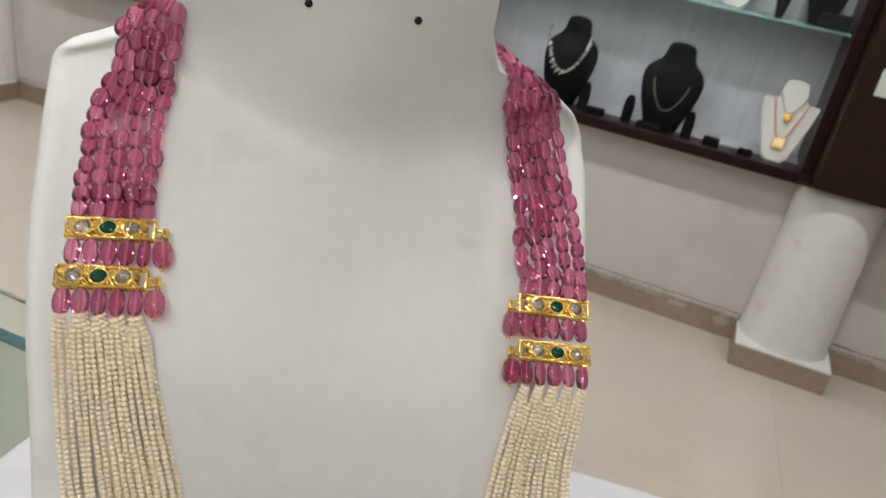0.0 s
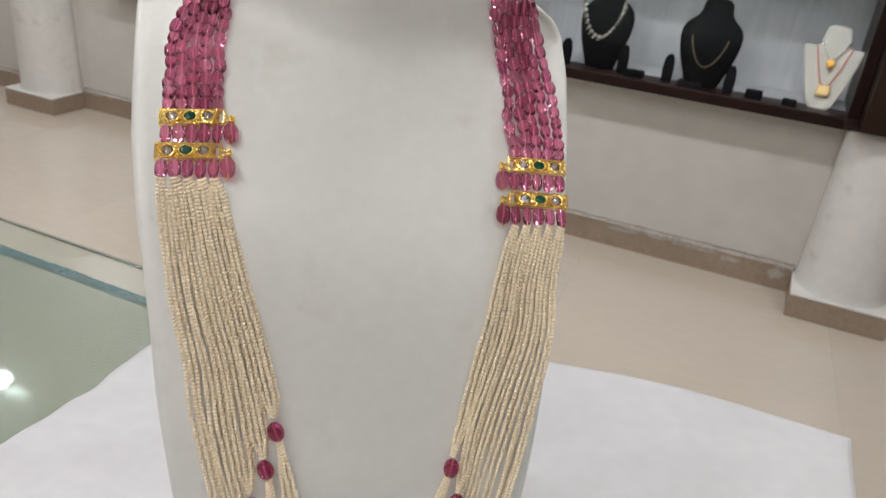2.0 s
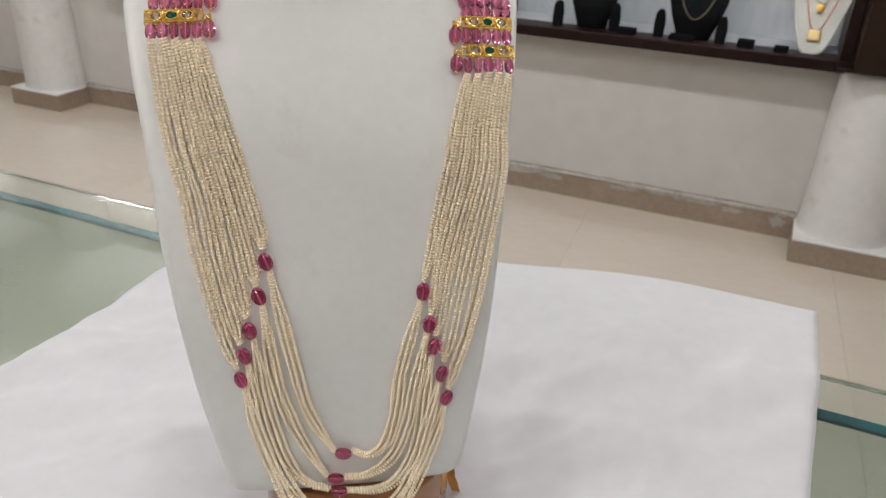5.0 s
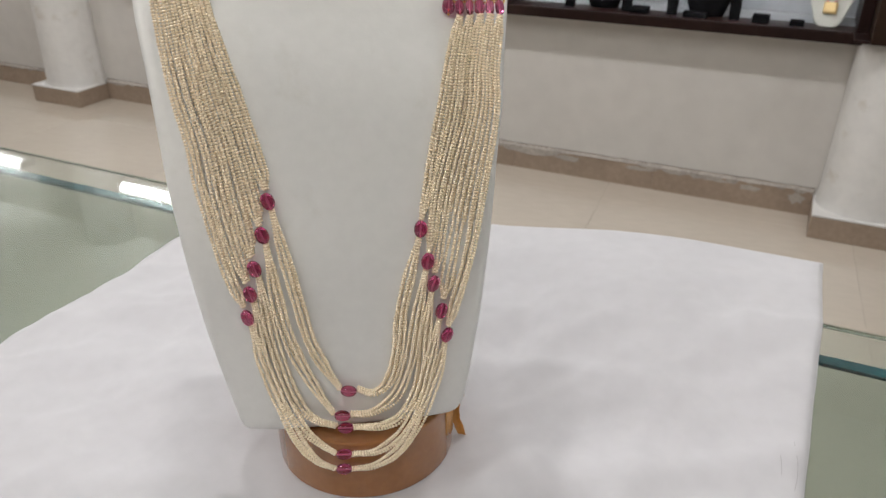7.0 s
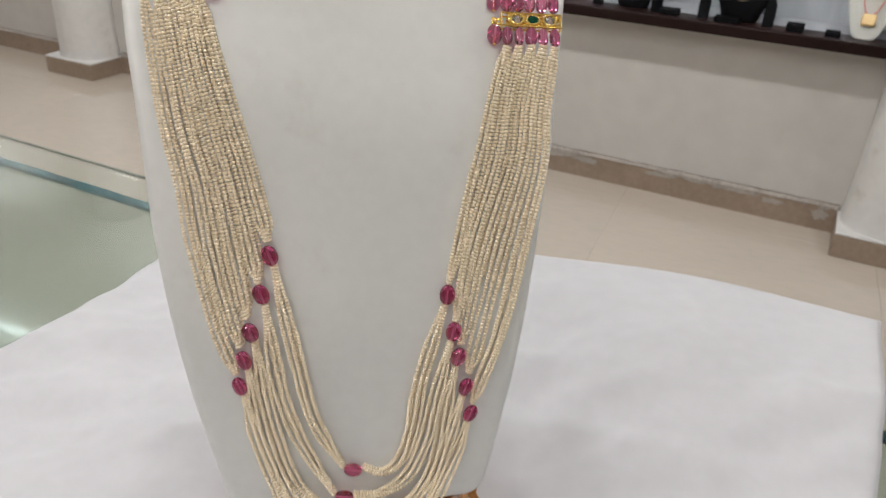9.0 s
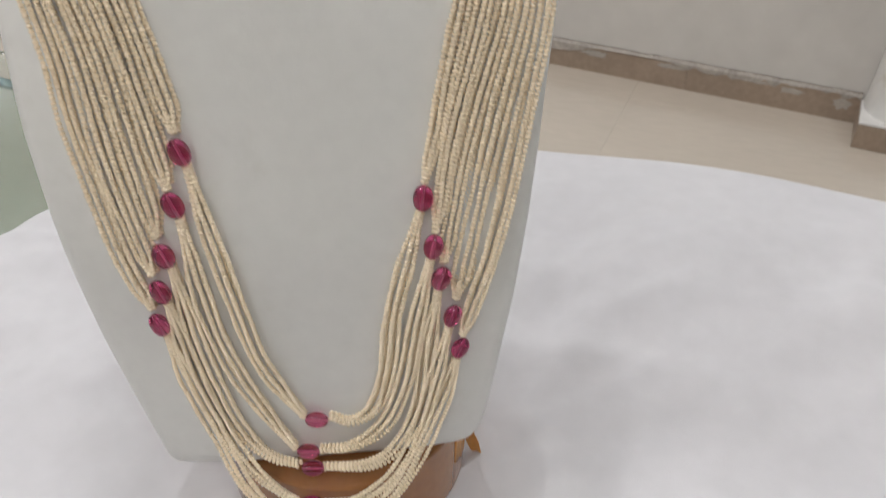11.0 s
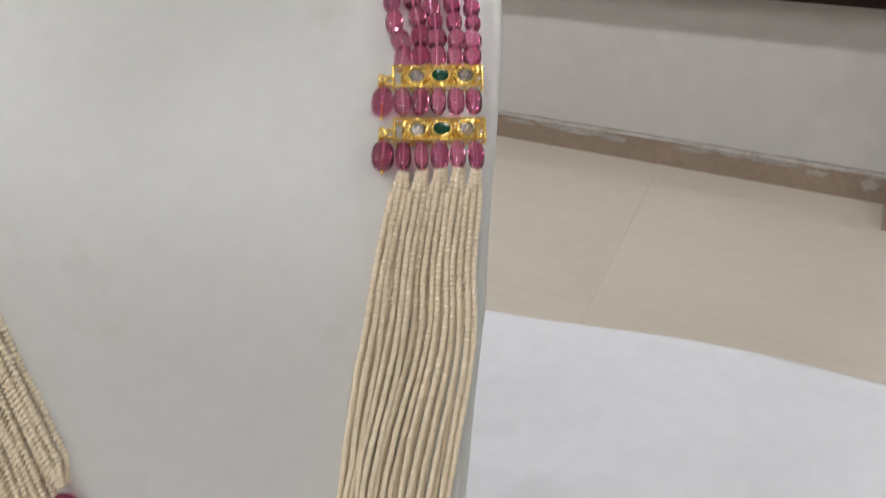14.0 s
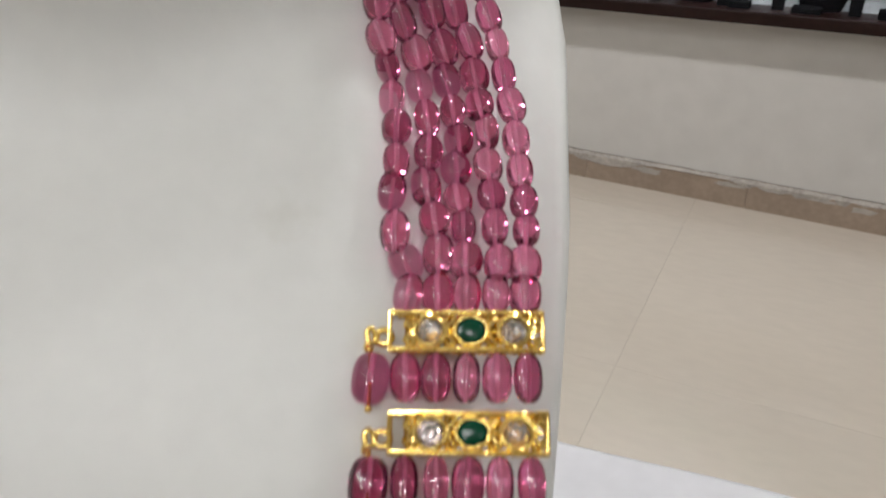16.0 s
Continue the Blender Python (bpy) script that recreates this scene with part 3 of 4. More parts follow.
ring_t = [tops[0][i] for i in range(NX)] + [tops[j][NX] for j in range(NY)] + [tops[NY][i] for i in range(NX, 0, -1)] + [tops[j][0] for j in range(NY, 0, -1)]
ring_l = [lows[0][i] for i in range(NX)] + [lows[j][NX] for j in range(NY)] + [lows[NY][i] for i in range(NX, 0, -1)] + [lows[j][0] for j in range(NY, 0, -1)]
for k in range(len(ring_t)):
    n = (k + 1) % len(ring_t)
    bm.faces.new((ring_t[k], ring_l[k], ring_l[n], ring_t[n]))
tagged(part("white_cloth", bm, CLOTH, smooth=True), "thick white folded cloth lying on the glass counter", "cloth")

for places in (((0.2785, 0.1660), (0.2825, 0.1480), (0.2835, 0.1360), (0.2825, 0.1235)), ((0.2705, 0.1495), (0.2722, 0.1410), (0.2730, 0.1330)), ((0.2770, 0.1060), (0.2790, 0.1020), (0.2800, 0.0975))):
    line = spline([(x, y, cloth_height(x, y) + 0.0006) for x, y in ((x + 0.003, y + 0.007) for x, y in places)], 0.002)
    tagged(part("loose_fibre", tube(bmesh.new(), line, 0.0001, 5), HAIR_GREY), "fine dark fibre lying on the white cloth", "fibre", "loose fibres on the cloth")

# ---- the roll of tape under the bust; u runs across the bust, v into the depth ----
BUST = pose(0, 0, 0, 0, 0, 30)
ROLL_C, ROLL_R, ROLL_Z0, ROLL_Z1 = (0.0125, 0.0625), 0.0665, 0.9172, 0.9674
roll = tagged(new("tape_roll"), "roll of brown packing tape lying flat on the cloth", "tape roll")
roll.matrix_world = BUST @ pose(ROLL_C[0], ROLL_C[1], ROLL_Z0)
hh = ROLL_Z1 - ROLL_Z0
part("tape", lathe(bmesh.new(), [(0.041, 0.0005), (ROLL_R - 0.0008, 0.0), (ROLL_R, 0.0012), (ROLL_R + 0.0002, hh * 0.5), (ROLL_R, hh - 0.0012), (ROLL_R - 0.0008, hh), (0.041, hh)], 96, closed=True), TAPE, roll, "glossy brown tape", smooth=False)
part("core", lathe(bmesh.new(), [(0.038, 0.0), (0.0408, 0.0), (0.0408, hh), (0.038, hh)], 64, closed=True), CARDBOARD, roll, "grey cardboard core")
# the loose end stands off the roll: (height, inner edge, outer edge), from the cloth to the top
FLAP = [(0.0, 0.0050, 0.0105), (0.15, 0.0020, 0.0090), (0.3, 0.0, 0.0062), (0.5, 0.0, 0.0052), (0.68, 0.0, 0.0060), (0.8, 0.0, 0.0088), (0.9, 0.0, 0.0064), (1.0, 0.0, 0.0050)]
rings = []
for i in range(25):
    f = i / 24
    inner, outer = (lerp_table([(p[0], p[k]) for p in FLAP], f) for k in (1, 2))
    z = 0.0004 + (hh + 0.001) * f
    ring = []
    for s in (-1, 1):
        for q in ((0.0, 0.5, 1.0) if s < 0 else (1.0, 0.5, 0.0)):
            wide = inner + (outer + 0.0006 * noise.noise((f * 14, 3, 1)) - inner) * q
            ring.append((ROLL_R - 0.0004 + wide, -0.006 + 0.0012 * math.sin(f * 5) * q + 0.00035 * s - 0.003 * q * q, z + 0.0006 * q))
    rings.append(ring)
strip = []
for i in range(13):
    f = i / 12
    top = hh - 0.002 - 0.004 * abs(noise.noise((f * 5, 1, 2)))
    low = hh * (0.14 + 0.30 * f) + 0.004 * noise.noise((f * 6, 4, 2))
    a = radians(-6 - 22 * f)
    strip.append([(r * math.cos(a), r * math.sin(a), z) for r, z in ((ROLL_R - 0.0004, low), (ROLL_R + 0.0006, low), (ROLL_R + 0.0006, top), (ROLL_R - 0.0004, top))])
part("torn_strip", loft(bmesh.new(), strip), TAPE_LOOSE, roll, "torn amber strip of tape", smooth=True)
part("loose_end", loft(bmesh.new(), rings), TAPE_LOOSE, roll, "torn amber loose end")

# ---- the bust ----
# half widths of the rounded front, from the hem to the neck
HALF_WIDTH = [(0.965, 0.059), (0.969, 0.068), (0.976, 0.0752), (1.02, 0.0812), (1.08, 0.090), (1.16, 0.1008), (1.20, 0.1095), (1.23, 0.1165), (1.26, 0.1222), (1.285, 0.1265),
              (1.30, 0.128), (1.307, 0.1275), (1.312, 0.126), (1.317, 0.1215), (1.3215, 0.112), (1.3265, 0.1005), (1.332, 0.089), (1.343, 0.0755), (1.36, 0.070), (1.60, 0.066)]


# the shoulders' half widths on either side of the middle, wider than the rounded front
LEFT_HALF = [(0.965, 0.06), (0.969, 0.0725), (0.977, 0.0757), (0.991, 0.0777), (1.028, 0.0838), (1.048, 0.087), (1.075, 0.0899), (1.102, 0.0928), (1.126, 0.0961), (1.14, 0.0989), (1.171, 0.1037), (1.185, 0.1061),
             (1.2, 0.1086), (1.215, 0.1117), (1.225, 0.1144), (1.2475, 0.1188), (1.256, 0.1209), (1.274, 0.1228), (1.292, 0.1251), (1.3064, 0.1275), (1.3146, 0.1288), (1.3172, 0.1284), (1.3189, 0.126), (1.3231, 0.116),
             (1.3311, 0.0998), (1.34, 0.0818), (1.343, 0.0755), (1.36, 0.07), (1.6, 0.066)]
RIGHT_HALF = [(0.965, 0.06), (0.9715, 0.074), (0.9785, 0.0785), (0.9945, 0.082), (1.036, 0.0885), (1.056, 0.0916), (1.08, 0.0943), (1.117, 0.0988), (1.148, 0.1033), (1.169, 0.1073), (1.18, 0.1097), (1.206, 0.113),
              (1.223, 0.1165), (1.256, 0.1236), (1.271, 0.1248), (1.293, 0.1271), (1.3096, 0.1258), (1.3164, 0.1217), (1.3212, 0.1174), (1.3255, 0.1111), (1.3316, 0.1029), (1.337, 0.086), (1.3436, 0.0675), (1.36, 0.0605),
              (1.6, 0.056)]


def bust_middle(z):
    return 0.0042 - 0.0165 * (z - 0.98)


# how far back the middle of the front lies, from the hem to the chest
FRONT_LINE = [(0.96, 0.0125), (0.98, 0.0123), (1.005, 0.0125), (1.048, 0.0142), (1.085, 0.0158), (1.105, 0.0180), (1.123, 0.0226), (1.142, 0.0288), (1.168, 0.0365), (1.196, 0.0448), (1.2225, 0.0562), (1.25, 0.0758), (1.28, 0.1064)]


def curve(table, z):
    """Smooth value of a table of (z, value) pairs."""
    k = max(1, min(len(table) - 3, sum(p[0] <= z for p in table) - 1))
    (z0, v0), (z1, v1), (z2, v2), (z3, v3) = table[k - 1:k + 3]
    t, h = max(0.0, min(1.0, (z - z1) / (z2 - z1))), z2 - z1
    m1, m2 = (v2 - v0) / (z2 - z0) * h, (v3 - v1) / (z3 - z1) * h
    return (2 * t ** 3 - 3 * t * t + 1) * v1 + (t ** 3 - 2 * t * t + t) * m1 + (3 * t * t - 2 * t ** 3) * v2 + (t ** 3 - t * t) * m2


def bust_front(u, z):
    """How far back the bust's front lies at u across and z up."""
    a = u - bust_middle(z)
    s = min(1.0, abs(a) / lerp_table(HALF_WIDTH, min(z, 1.30)))
    turn = max(0.0, min(1.0, (z - 1.10) / 0.10))
    turn *= turn * (3 - 2 * turn)
    zz = z + 0.005 + 0.0095 * turn * math.tanh(a / 0.03)
    dip = math.exp(-(a / 0.058) ** 2)
    throat = math.exp(-(a / 0.054) ** 2)
    start, soft = 1.315 - 0.030 * dip + 0.008 * throat, 0.014 + 0.021 * dip - 0.021 * throat
    if zz > start:
        zz = start + soft * (1 - math.exp((start - zz) / soft))
    mid = 0.006 + 3.1 * (zz - 1.1) ** 2 if zz > 1.25 else curve(FRONT_LINE, zz)
    mid += 0.045 * a * (1 - turn)
    k = max(0.0, min(1.0, (z - 1.12) / 0.14))
    deep = 0.004 + 0.055 * k * k * (3 - 2 * k)
    n = max(0.0, min(1.0, (z - 1.312) / 0.04))
    deep += (0.045 - deep) * n * n * (3 - 2 * n)
    lean = 0.012 * math.tanh(42 * max(0.0, z - 1.338) ** 2 / (max(0.0, z - 1.338) + 0.006)) * (1 - throat)
    fold = max(0.0, min(1.0, (z - 1.308) / 0.034))
    lean += 0.0045 * fold * fold * (3 - 2 * fold) * throat
    return mid + deep * (s ** 6 if s < 0.82 else 0.304 + 2.22 * (s - 0.82)) - lean


def lay_front(u, z):
    """The front on which strands lie: taut over the rounded sides."""
    mid = bust_middle(z)
    cap = (0.78 + 0.17 * max(0.0, min(1.0, (z - 1.305) / 0.025))) * lerp_table(HALF_WIDTH, z)
    return bust_front(mid + max(-cap, min(cap, u - mid)), z)


def bust_mesh():
    bm = bmesh.new()
    levels = [0.9677, 0.969, 0.971, 0.974, 0.979, 0.984] + [0.99 + 0.01 * i for i in range(31)] + [1.295, 1.30, 1.305, 1.309, 1.312, 1.315, 1.318, 1.3205, 1.3225, 1.3245, 1.3265, 1.329, 1.332, 1.337, 1.343, 1.351, 1.36, 1.37, 1.39, 1.42, 1.45, 1.50, 1.55, 1.585, 1.59]
    rings = []
    for z in levels:
        mid, wide_l, wide_r = bust_middle(z), lerp_table(LEFT_HALF, z), lerp_table(RIGHT_HALF, z)
        r = 0.007
        tuck = 0.005 * max(0.0, (0.976 - z) / 0.0083) ** 2
        across = [mid - wide_l + r + (wide_l + wide_r - 2 * r) * i / 48 for i in range(49)]
        front = [(u, bust_front(u, z) + tuck, z) for u in across]
        left0, v1 = front[0][1], front[-1][1]
        deep = 0.020 if z < 1.30 else 0.020 + 0.03 * min(1, (z - 1.30) / 0.03)

        def side(half):
            bend = [(half - r + r * math.sin(a), r * (1 - math.cos(a))) for a in (radians(x) for x in (18, 36, 54, 72, 90))]
            return bend + [(half, 0.4 * deep), (half, 0.75 * deep), (half - 0.004, deep)]

        ring = front + [(mid + du, v1 + dv, z) for du, dv in side(wide_r)]
        ring += [(mid + (wide_r if k > 0 else wide_l) * k, (v1 + left0) / 2 + deep + 0.003, z) for k in (0.6, 0.2, -0.2, -0.6)]
        ring += [(mid - du, left0 + dv, z) for du, dv in side(wide_l)[::-1]]
        rings.append(ring)
    loft(bm, rings)
    for f in bm.faces:
        f.material_index = 0
    # two small dark holes in the neck
    for u, z in ((-0.0211, 1.3622), (0.0227, 1.3622)):
        m = pose(u, bust_front(u, z) - 0.0002, z, 90)
        made = bmesh.ops.create_cone(bm, segments=16, radius1=0.0016, radius2=0.0016, depth=0.0006, cap_ends=True, matrix=m)
        for f in {f for v in made["verts"] for f in v.link_faces}:
            f.material_index = 1
    bmesh.ops.recalc_face_normals(bm, faces=bm.faces)
    return bm


bust = part("necklace_bust", bust_mesh(), [WHITE_PLASTIC, HOLE_BLACK], smooth=True)
bust.matrix_world = BUST
tagged(bust, "large white plastic necklace bust leaning back on a tape roll", "display bust")

# ---- the necklace: lines of (across, up) on the bust's front ----
BEAD_LINES_A = [
    [(-0.0986, 1.2774), (-0.1000, 1.2898), (-0.1014, 1.3032), (-0.0984, 1.3135), (-0.0967, 1.3208), (-0.0948, 1.3304)],
    [(-0.0915, 1.2795), (-0.0932, 1.2916), (-0.0949, 1.3046), (-0.0923, 1.3148), (-0.0911, 1.3222), (-0.0900, 1.3312)],
    [(-0.0847, 1.2810), (-0.0867, 1.2928), (-0.0884, 1.3060), (-0.0863, 1.3161), (-0.0855, 1.3236), (-0.0850, 1.3320)],
    [(-0.0781, 1.2821), (-0.0804, 1.2940), (-0.0821, 1.3070), (-0.0806, 1.3170), (-0.0802, 1.3247), (-0.0802, 1.3326)],
    [(-0.0717, 1.2829), (-0.0741, 1.2948), (-0.0760, 1.3079), (-0.0750, 1.3179), (-0.0749, 1.3260), (-0.0739, 1.3351)],
]
BEAD_LINES_B = [
    [(0.0815, 1.2636), (0.0811, 1.2725), (0.0818, 1.2813), (0.0811, 1.2902), (0.0796, 1.2994), (0.0749, 1.3220), (0.0738, 1.3338)],
    [(0.0881, 1.2626), (0.0876, 1.2715), (0.0886, 1.2805), (0.0879, 1.2896), (0.0862, 1.2991), (0.0805, 1.3218), (0.0804, 1.3323)],
    [(0.0949, 1.2606), (0.0943, 1.2700), (0.0954, 1.2793), (0.0949, 1.2887), (0.0927, 1.2984), (0.0865, 1.3214), (0.0870, 1.3310)],
    [(0.1018, 1.2607), (0.1013, 1.2696), (0.1025, 1.2783), (0.1020, 1.2876), (0.0995, 1.2975), (0.0929, 1.3209), (0.0910, 1.3317)],
    [(0.1087, 1.2607), (0.1083, 1.2696), (0.1097, 1.2783), (0.1091, 1.2875), (0.1064, 1.2971), (0.1001, 1.3199), (0.0951, 1.3323)],
]
FALL_A = [
    [(-0.0681, 1.2499), (-0.0609, 1.2231), (-0.0524, 1.1956), (-0.0447, 1.1689), (-0.0371, 1.1452)],
    [(-0.0750, 1.2494), (-0.0685, 1.2226), (-0.0607, 1.1953), (-0.0533, 1.1690), (-0.0422, 1.1263)],
    [(-0.0822, 1.2486), (-0.0761, 1.2218), (-0.0691, 1.1947), (-0.0620, 1.1689), (-0.0561, 1.1390), (-0.0482, 1.1052)],
    [(-0.0895, 1.2476), (-0.0842, 1.2205), (-0.0778, 1.1936), (-0.0707, 1.1684), (-0.0636, 1.1297), (-0.0526, 1.0880)],
    [(-0.0969, 1.2466), (-0.0922, 1.2195), (-0.0866, 1.1925), (-0.0797, 1.1675), (-0.0750, 1.1416), (-0.0646, 1.0984), (-0.0572, 1.0698)],
]
SWAG_A = [
    [(-0.0353, 1.1312), (-0.0297, 1.1056), (-0.0242, 1.0752), (-0.0166, 1.0371), (-0.0015, 1.0065)],
    [(-0.0407, 1.1117), (-0.0362, 1.0763), (-0.0292, 1.0382), (-0.0171, 1.0060), (-0.0052, 0.9882)],
    [(-0.0469, 1.0908), (-0.0423, 1.0562), (-0.0367, 1.0215), (-0.0292, 0.9941), (-0.0186, 0.9836), (-0.0044, 0.9801)],
    [(-0.0513, 1.0740), (-0.0469, 1.0397), (-0.0394, 1.0036), (-0.0281, 0.9806), (-0.0154, 0.9706), (-0.0050, 0.9655)],
    [(-0.0544, 1.0574), (-0.0495, 1.0312), (-0.0419, 0.9971), (-0.0302, 0.9730), (-0.0180, 0.9580), (-0.0071, 0.9506)],
]
SWAG_B = [
    [(0.0095, 1.0015), (0.0200, 0.9987), (0.0309, 1.0070), (0.0371, 1.0278), (0.0418, 1.0661), (0.0525, 1.1095)],
    [(0.0048, 0.9840), (0.0194, 0.9858), (0.0351, 0.9960), (0.0452, 1.0227), (0.0507, 1.0567), (0.0567, 1.0892)],
    [(0.0061, 0.9786), (0.0266, 0.9783), (0.0399, 0.9834), (0.0514, 1.0039), (0.0557, 1.0390), (0.0604, 1.0742)],
    [(0.0049, 0.9620), (0.0222, 0.9646), (0.0379, 0.9738), (0.0502, 0.9883), (0.0584, 1.0211), (0.0655, 1.0532)],
    [(0.0031, 0.9485), (0.0198, 0.9522), (0.0376, 0.9657), (0.0519, 0.9821), (0.0641, 1.0111), (0.0699, 1.0339)],
]
FALL_B = [
    [(0.0822, 1.2310), (0.0756, 1.2104), (0.0697, 1.1846), (0.0537, 1.1251)],
    [(0.0883, 1.2293), (0.0826, 1.2085), (0.0777, 1.1829), (0.0657, 1.1402), (0.0591, 1.1042)],
    [(0.0943, 1.2284), (0.0895, 1.2070), (0.0856, 1.1812), (0.0729, 1.1398), (0.0623, 1.0891)],
    [(0.1004, 1.2284), (0.0967, 1.2064), (0.0937, 1.1808), (0.0815, 1.1363), (0.0684, 1.0686)],
    [(0.1066, 1.2281), (0.1038, 1.2064), (0.1018, 1.1803), (0.0923, 1.1331), (0.0827, 1.0890), (0.0720, 1.0490)],
]
SPACER_A = [(-0.0369, 1.1371), (-0.0416, 1.1178), (-0.0478, 1.0976), (-0.0520, 1.0811), (-0.0554, 1.0647)]
SPACER_M = [(0.0040, 1.0035), (-0.0011, 0.9858), (0.0009, 0.9790), (-0.0006, 0.9636), (-0.0017, 0.9504)]
SPACER_B = [(0.0542, 1.1163), (0.0582, 1.0959), (0.0615, 1.0804), (0.0666, 1.0601), (0.0703, 1.0414)]


necklace = tagged(new("necklace"), "long pink bead and cream seed pearl necklace with gold bars", "necklace")
necklace.matrix_world = BUST


HANG = -0.0085


def on_bust(u, z, lift):
    """A point that lies lift in front of the bust, or hangs free under its lower edge."""
    over = lay_front(u, max(z, 0.985)) - lift
    over += (HANG - over) * smooth_step(0.995, 0.962, z)
    return Vector((u, over, z))


def shoulder_top(u):
    """The height of the shoulder's rim at u across."""
    table, a = (RIGHT_HALF, 1) if u > 0 else (LEFT_HALF, -1)
    return min((abs(a * (u - bust_middle(z)) - lerp_table(table, z)), z) for z in (1.31 + 0.0005 * i for i in range(80)))[1]


def facing(p, along):
    """A turn whose z runs along the strand and whose y looks out of the bust."""
    t = along.normalized()
    slope = (bust_front(p[0], p[2] + 0.004) - bust_front(p[0], p[2] - 0.004)) / 0.008 if p[2] > 0.99 else 0.0
    out = Vector((0, -1, slope)).normalized()
    x = t.cross(out).normalized() if abs(t.dot(out)) < 0.99 else Vector((1, 0, 0))
    y = x.cross(t)
    return Matrix((x, -y, t)).transposed() if Matrix((x, -y, t)).determinant() > 0 else Matrix((x, y, t)).transposed()


def bead_mesh(seed, round_ends=2.5, stone=None):
    """A tumbled oval bead, 1 long and 1 wide, with a drilled bore."""
    r = random.Random(seed)
    k1, k2, k3 = r.uniform(-0.07, 0.07), r.uniform(-0.06, 0.06), r.uniform(0, 6)
    bm = bmesh.new()
    rings = []
    for j in range(1, 12):
        a = math.pi * j / 12
        rad = 0.5 * abs(math.sin(a)) ** (2 / round_ends)
        zz = -0.5 * math.copysign(abs(math.cos(a)) ** (2 / round_ends * 1.12), math.cos(a))
        rings.append([(rad * math.cos(t) * (1 + k1 * math.cos(2 * t + k3)) + k2 * 0.3 * zz, rad * math.sin(t) * (1 + k2 * math.sin(3 * t)), zz) for t in (2 * math.pi * i / 18 for i in range(18))])
    loft(bm, rings)
    n = len(bm.faces)
    lathe(bm, [(0.055, -0.47), (0.055, 0.0), (0.055, 0.47)], 8)
    bm.faces.ensure_lookup_table()
    for i, f in enumerate(bm.faces):
        f.material_index = 0 if i < n else 1
        f.smooth = True
    bmesh.ops.recalc_face_normals(bm, faces=bm.faces)
    me = bpy.data.meshes.new("bead")
    bm.to_mesh(me)
    bm.free()
    me.materials.append(stone or PINK)
    me.materials.append(BEAD_BORE)
    return me


BEADS = [bead_mesh(s) for s in range(5)]
LONG_BEADS = [bead_mesh(20 + s, 2.7) for s in range(4)]
DEEP_BEADS = [bead_mesh(40 + s, 2.3, DEEP_PINK) for s in range(4)]
dice = random.Random(11)


def put_bead(p, along, wide, long_, meshes=BEADS, thick=0.85, spin=8, name="bead"):
    ob = new(name, dice.choice(meshes))
    ob.parent = necklace
    turn = facing(p, along) @ Euler((radians(dice.uniform(-spin, spin)), radians(dice.uniform(-spin, spin)) * 0.6, radians(dice.uniform(-20, 20)))).to_matrix()
    ob.matrix_local = Matrix.LocRotScale(p, turn.to_quaternion(), (wide, wide * thick, long_))
    return ob


# gold bars with stones, the rows of long beads under them, and the drops at their inner ends
CENTRES = {"A": [(-0.0844, 0.0962, 1.2752), (-0.0843, 0.0820, 1.2622)], "B": [(0.0962, 0.1004, 1.2570), (0.0959, 0.0854, 1.2433)]}
LEVEL = {"A": 0.06, "B": -0.03}
BAR_L, BAR_H, BAR_D = 0.0156, 0.0038, 0.0018


def cut_stone(r, h):
    """A faceted round stone: table, crown and pavilion."""
    bm = bmesh.new()
    wild = random.Random(int(r * 1e6) + int(h * 1e5))
    loft(bm, [[(q * r * math.cos(2 * math.pi * (i + s) / 12), q * r * math.sin(2 * math.pi * (i + s) / 12), z * h) for i in range(12)] for q, z, s in ((0.12, -0.75, 0), (0.62, -0.35, 0.5), (0.99, -0.05, 0), (0.99, 0.05, 0), (0.82, 0.30, 0.5), (0.55, 0.48, 0), (0.22, 0.56, 0.5))])
    for v in bm.verts:
        v.co += Vector((wild.uniform(-1, 1), wild.uniform(-1, 1), wild.uniform(-1, 1))) * r * 0.045
    bmesh.ops.triangulate(bm, faces=bm.faces)
    bmesh.ops.recalc_face_normals(bm, faces=bm.faces)
    return bm


def rope(bm, a, b, radius, twist=26):
    """A twisted gold wire rail: small slanted beads along a bar."""
    a, b = Vector(a), Vector(b)
    tube(bm, [a, b], radius * 0.8, 6)
    for i in range(twist):
        p = a + (b - a) * ((i + 0.5) / twist)
        bmesh.ops.create_icosphere(bm, subdivisions=1, radius=radius, matrix=Matrix.LocRotScale(p, Euler((0, radians(25), 0)), (0.75, 1, 1)))
    return bm


def bar_frame(side, k):
    """The bar's own axes: x along the bar, y up the strand, z out of the bust."""
    up = (Vector(CENTRES[side][0]) - Vector(CENTRES[side][1])).normalized()
    up = Vector((0, up.y, up.z)).normalized()
    x = Vector((1, 0, 0)) + up * LEVEL[side]
    x.normalize()
    up = (up - x * up.dot(x)).normalized()
    m = Matrix((x, up, x.cross(up))).transposed().to_4x4()
    m.translation = CENTRES[side][k]
    return m


def crumple(v, amount, scale, seed):
    """Moves a corner of hand-worked metal by a small random step."""
    p = v.co * scale
    v.co += Vector((noise.noise((p.x, p.y, p.z + seed)), noise.noise((p.y, p.z, p.x + seed + 7)), noise.noise((p.z, p.x, p.y + seed + 13)))) * amount


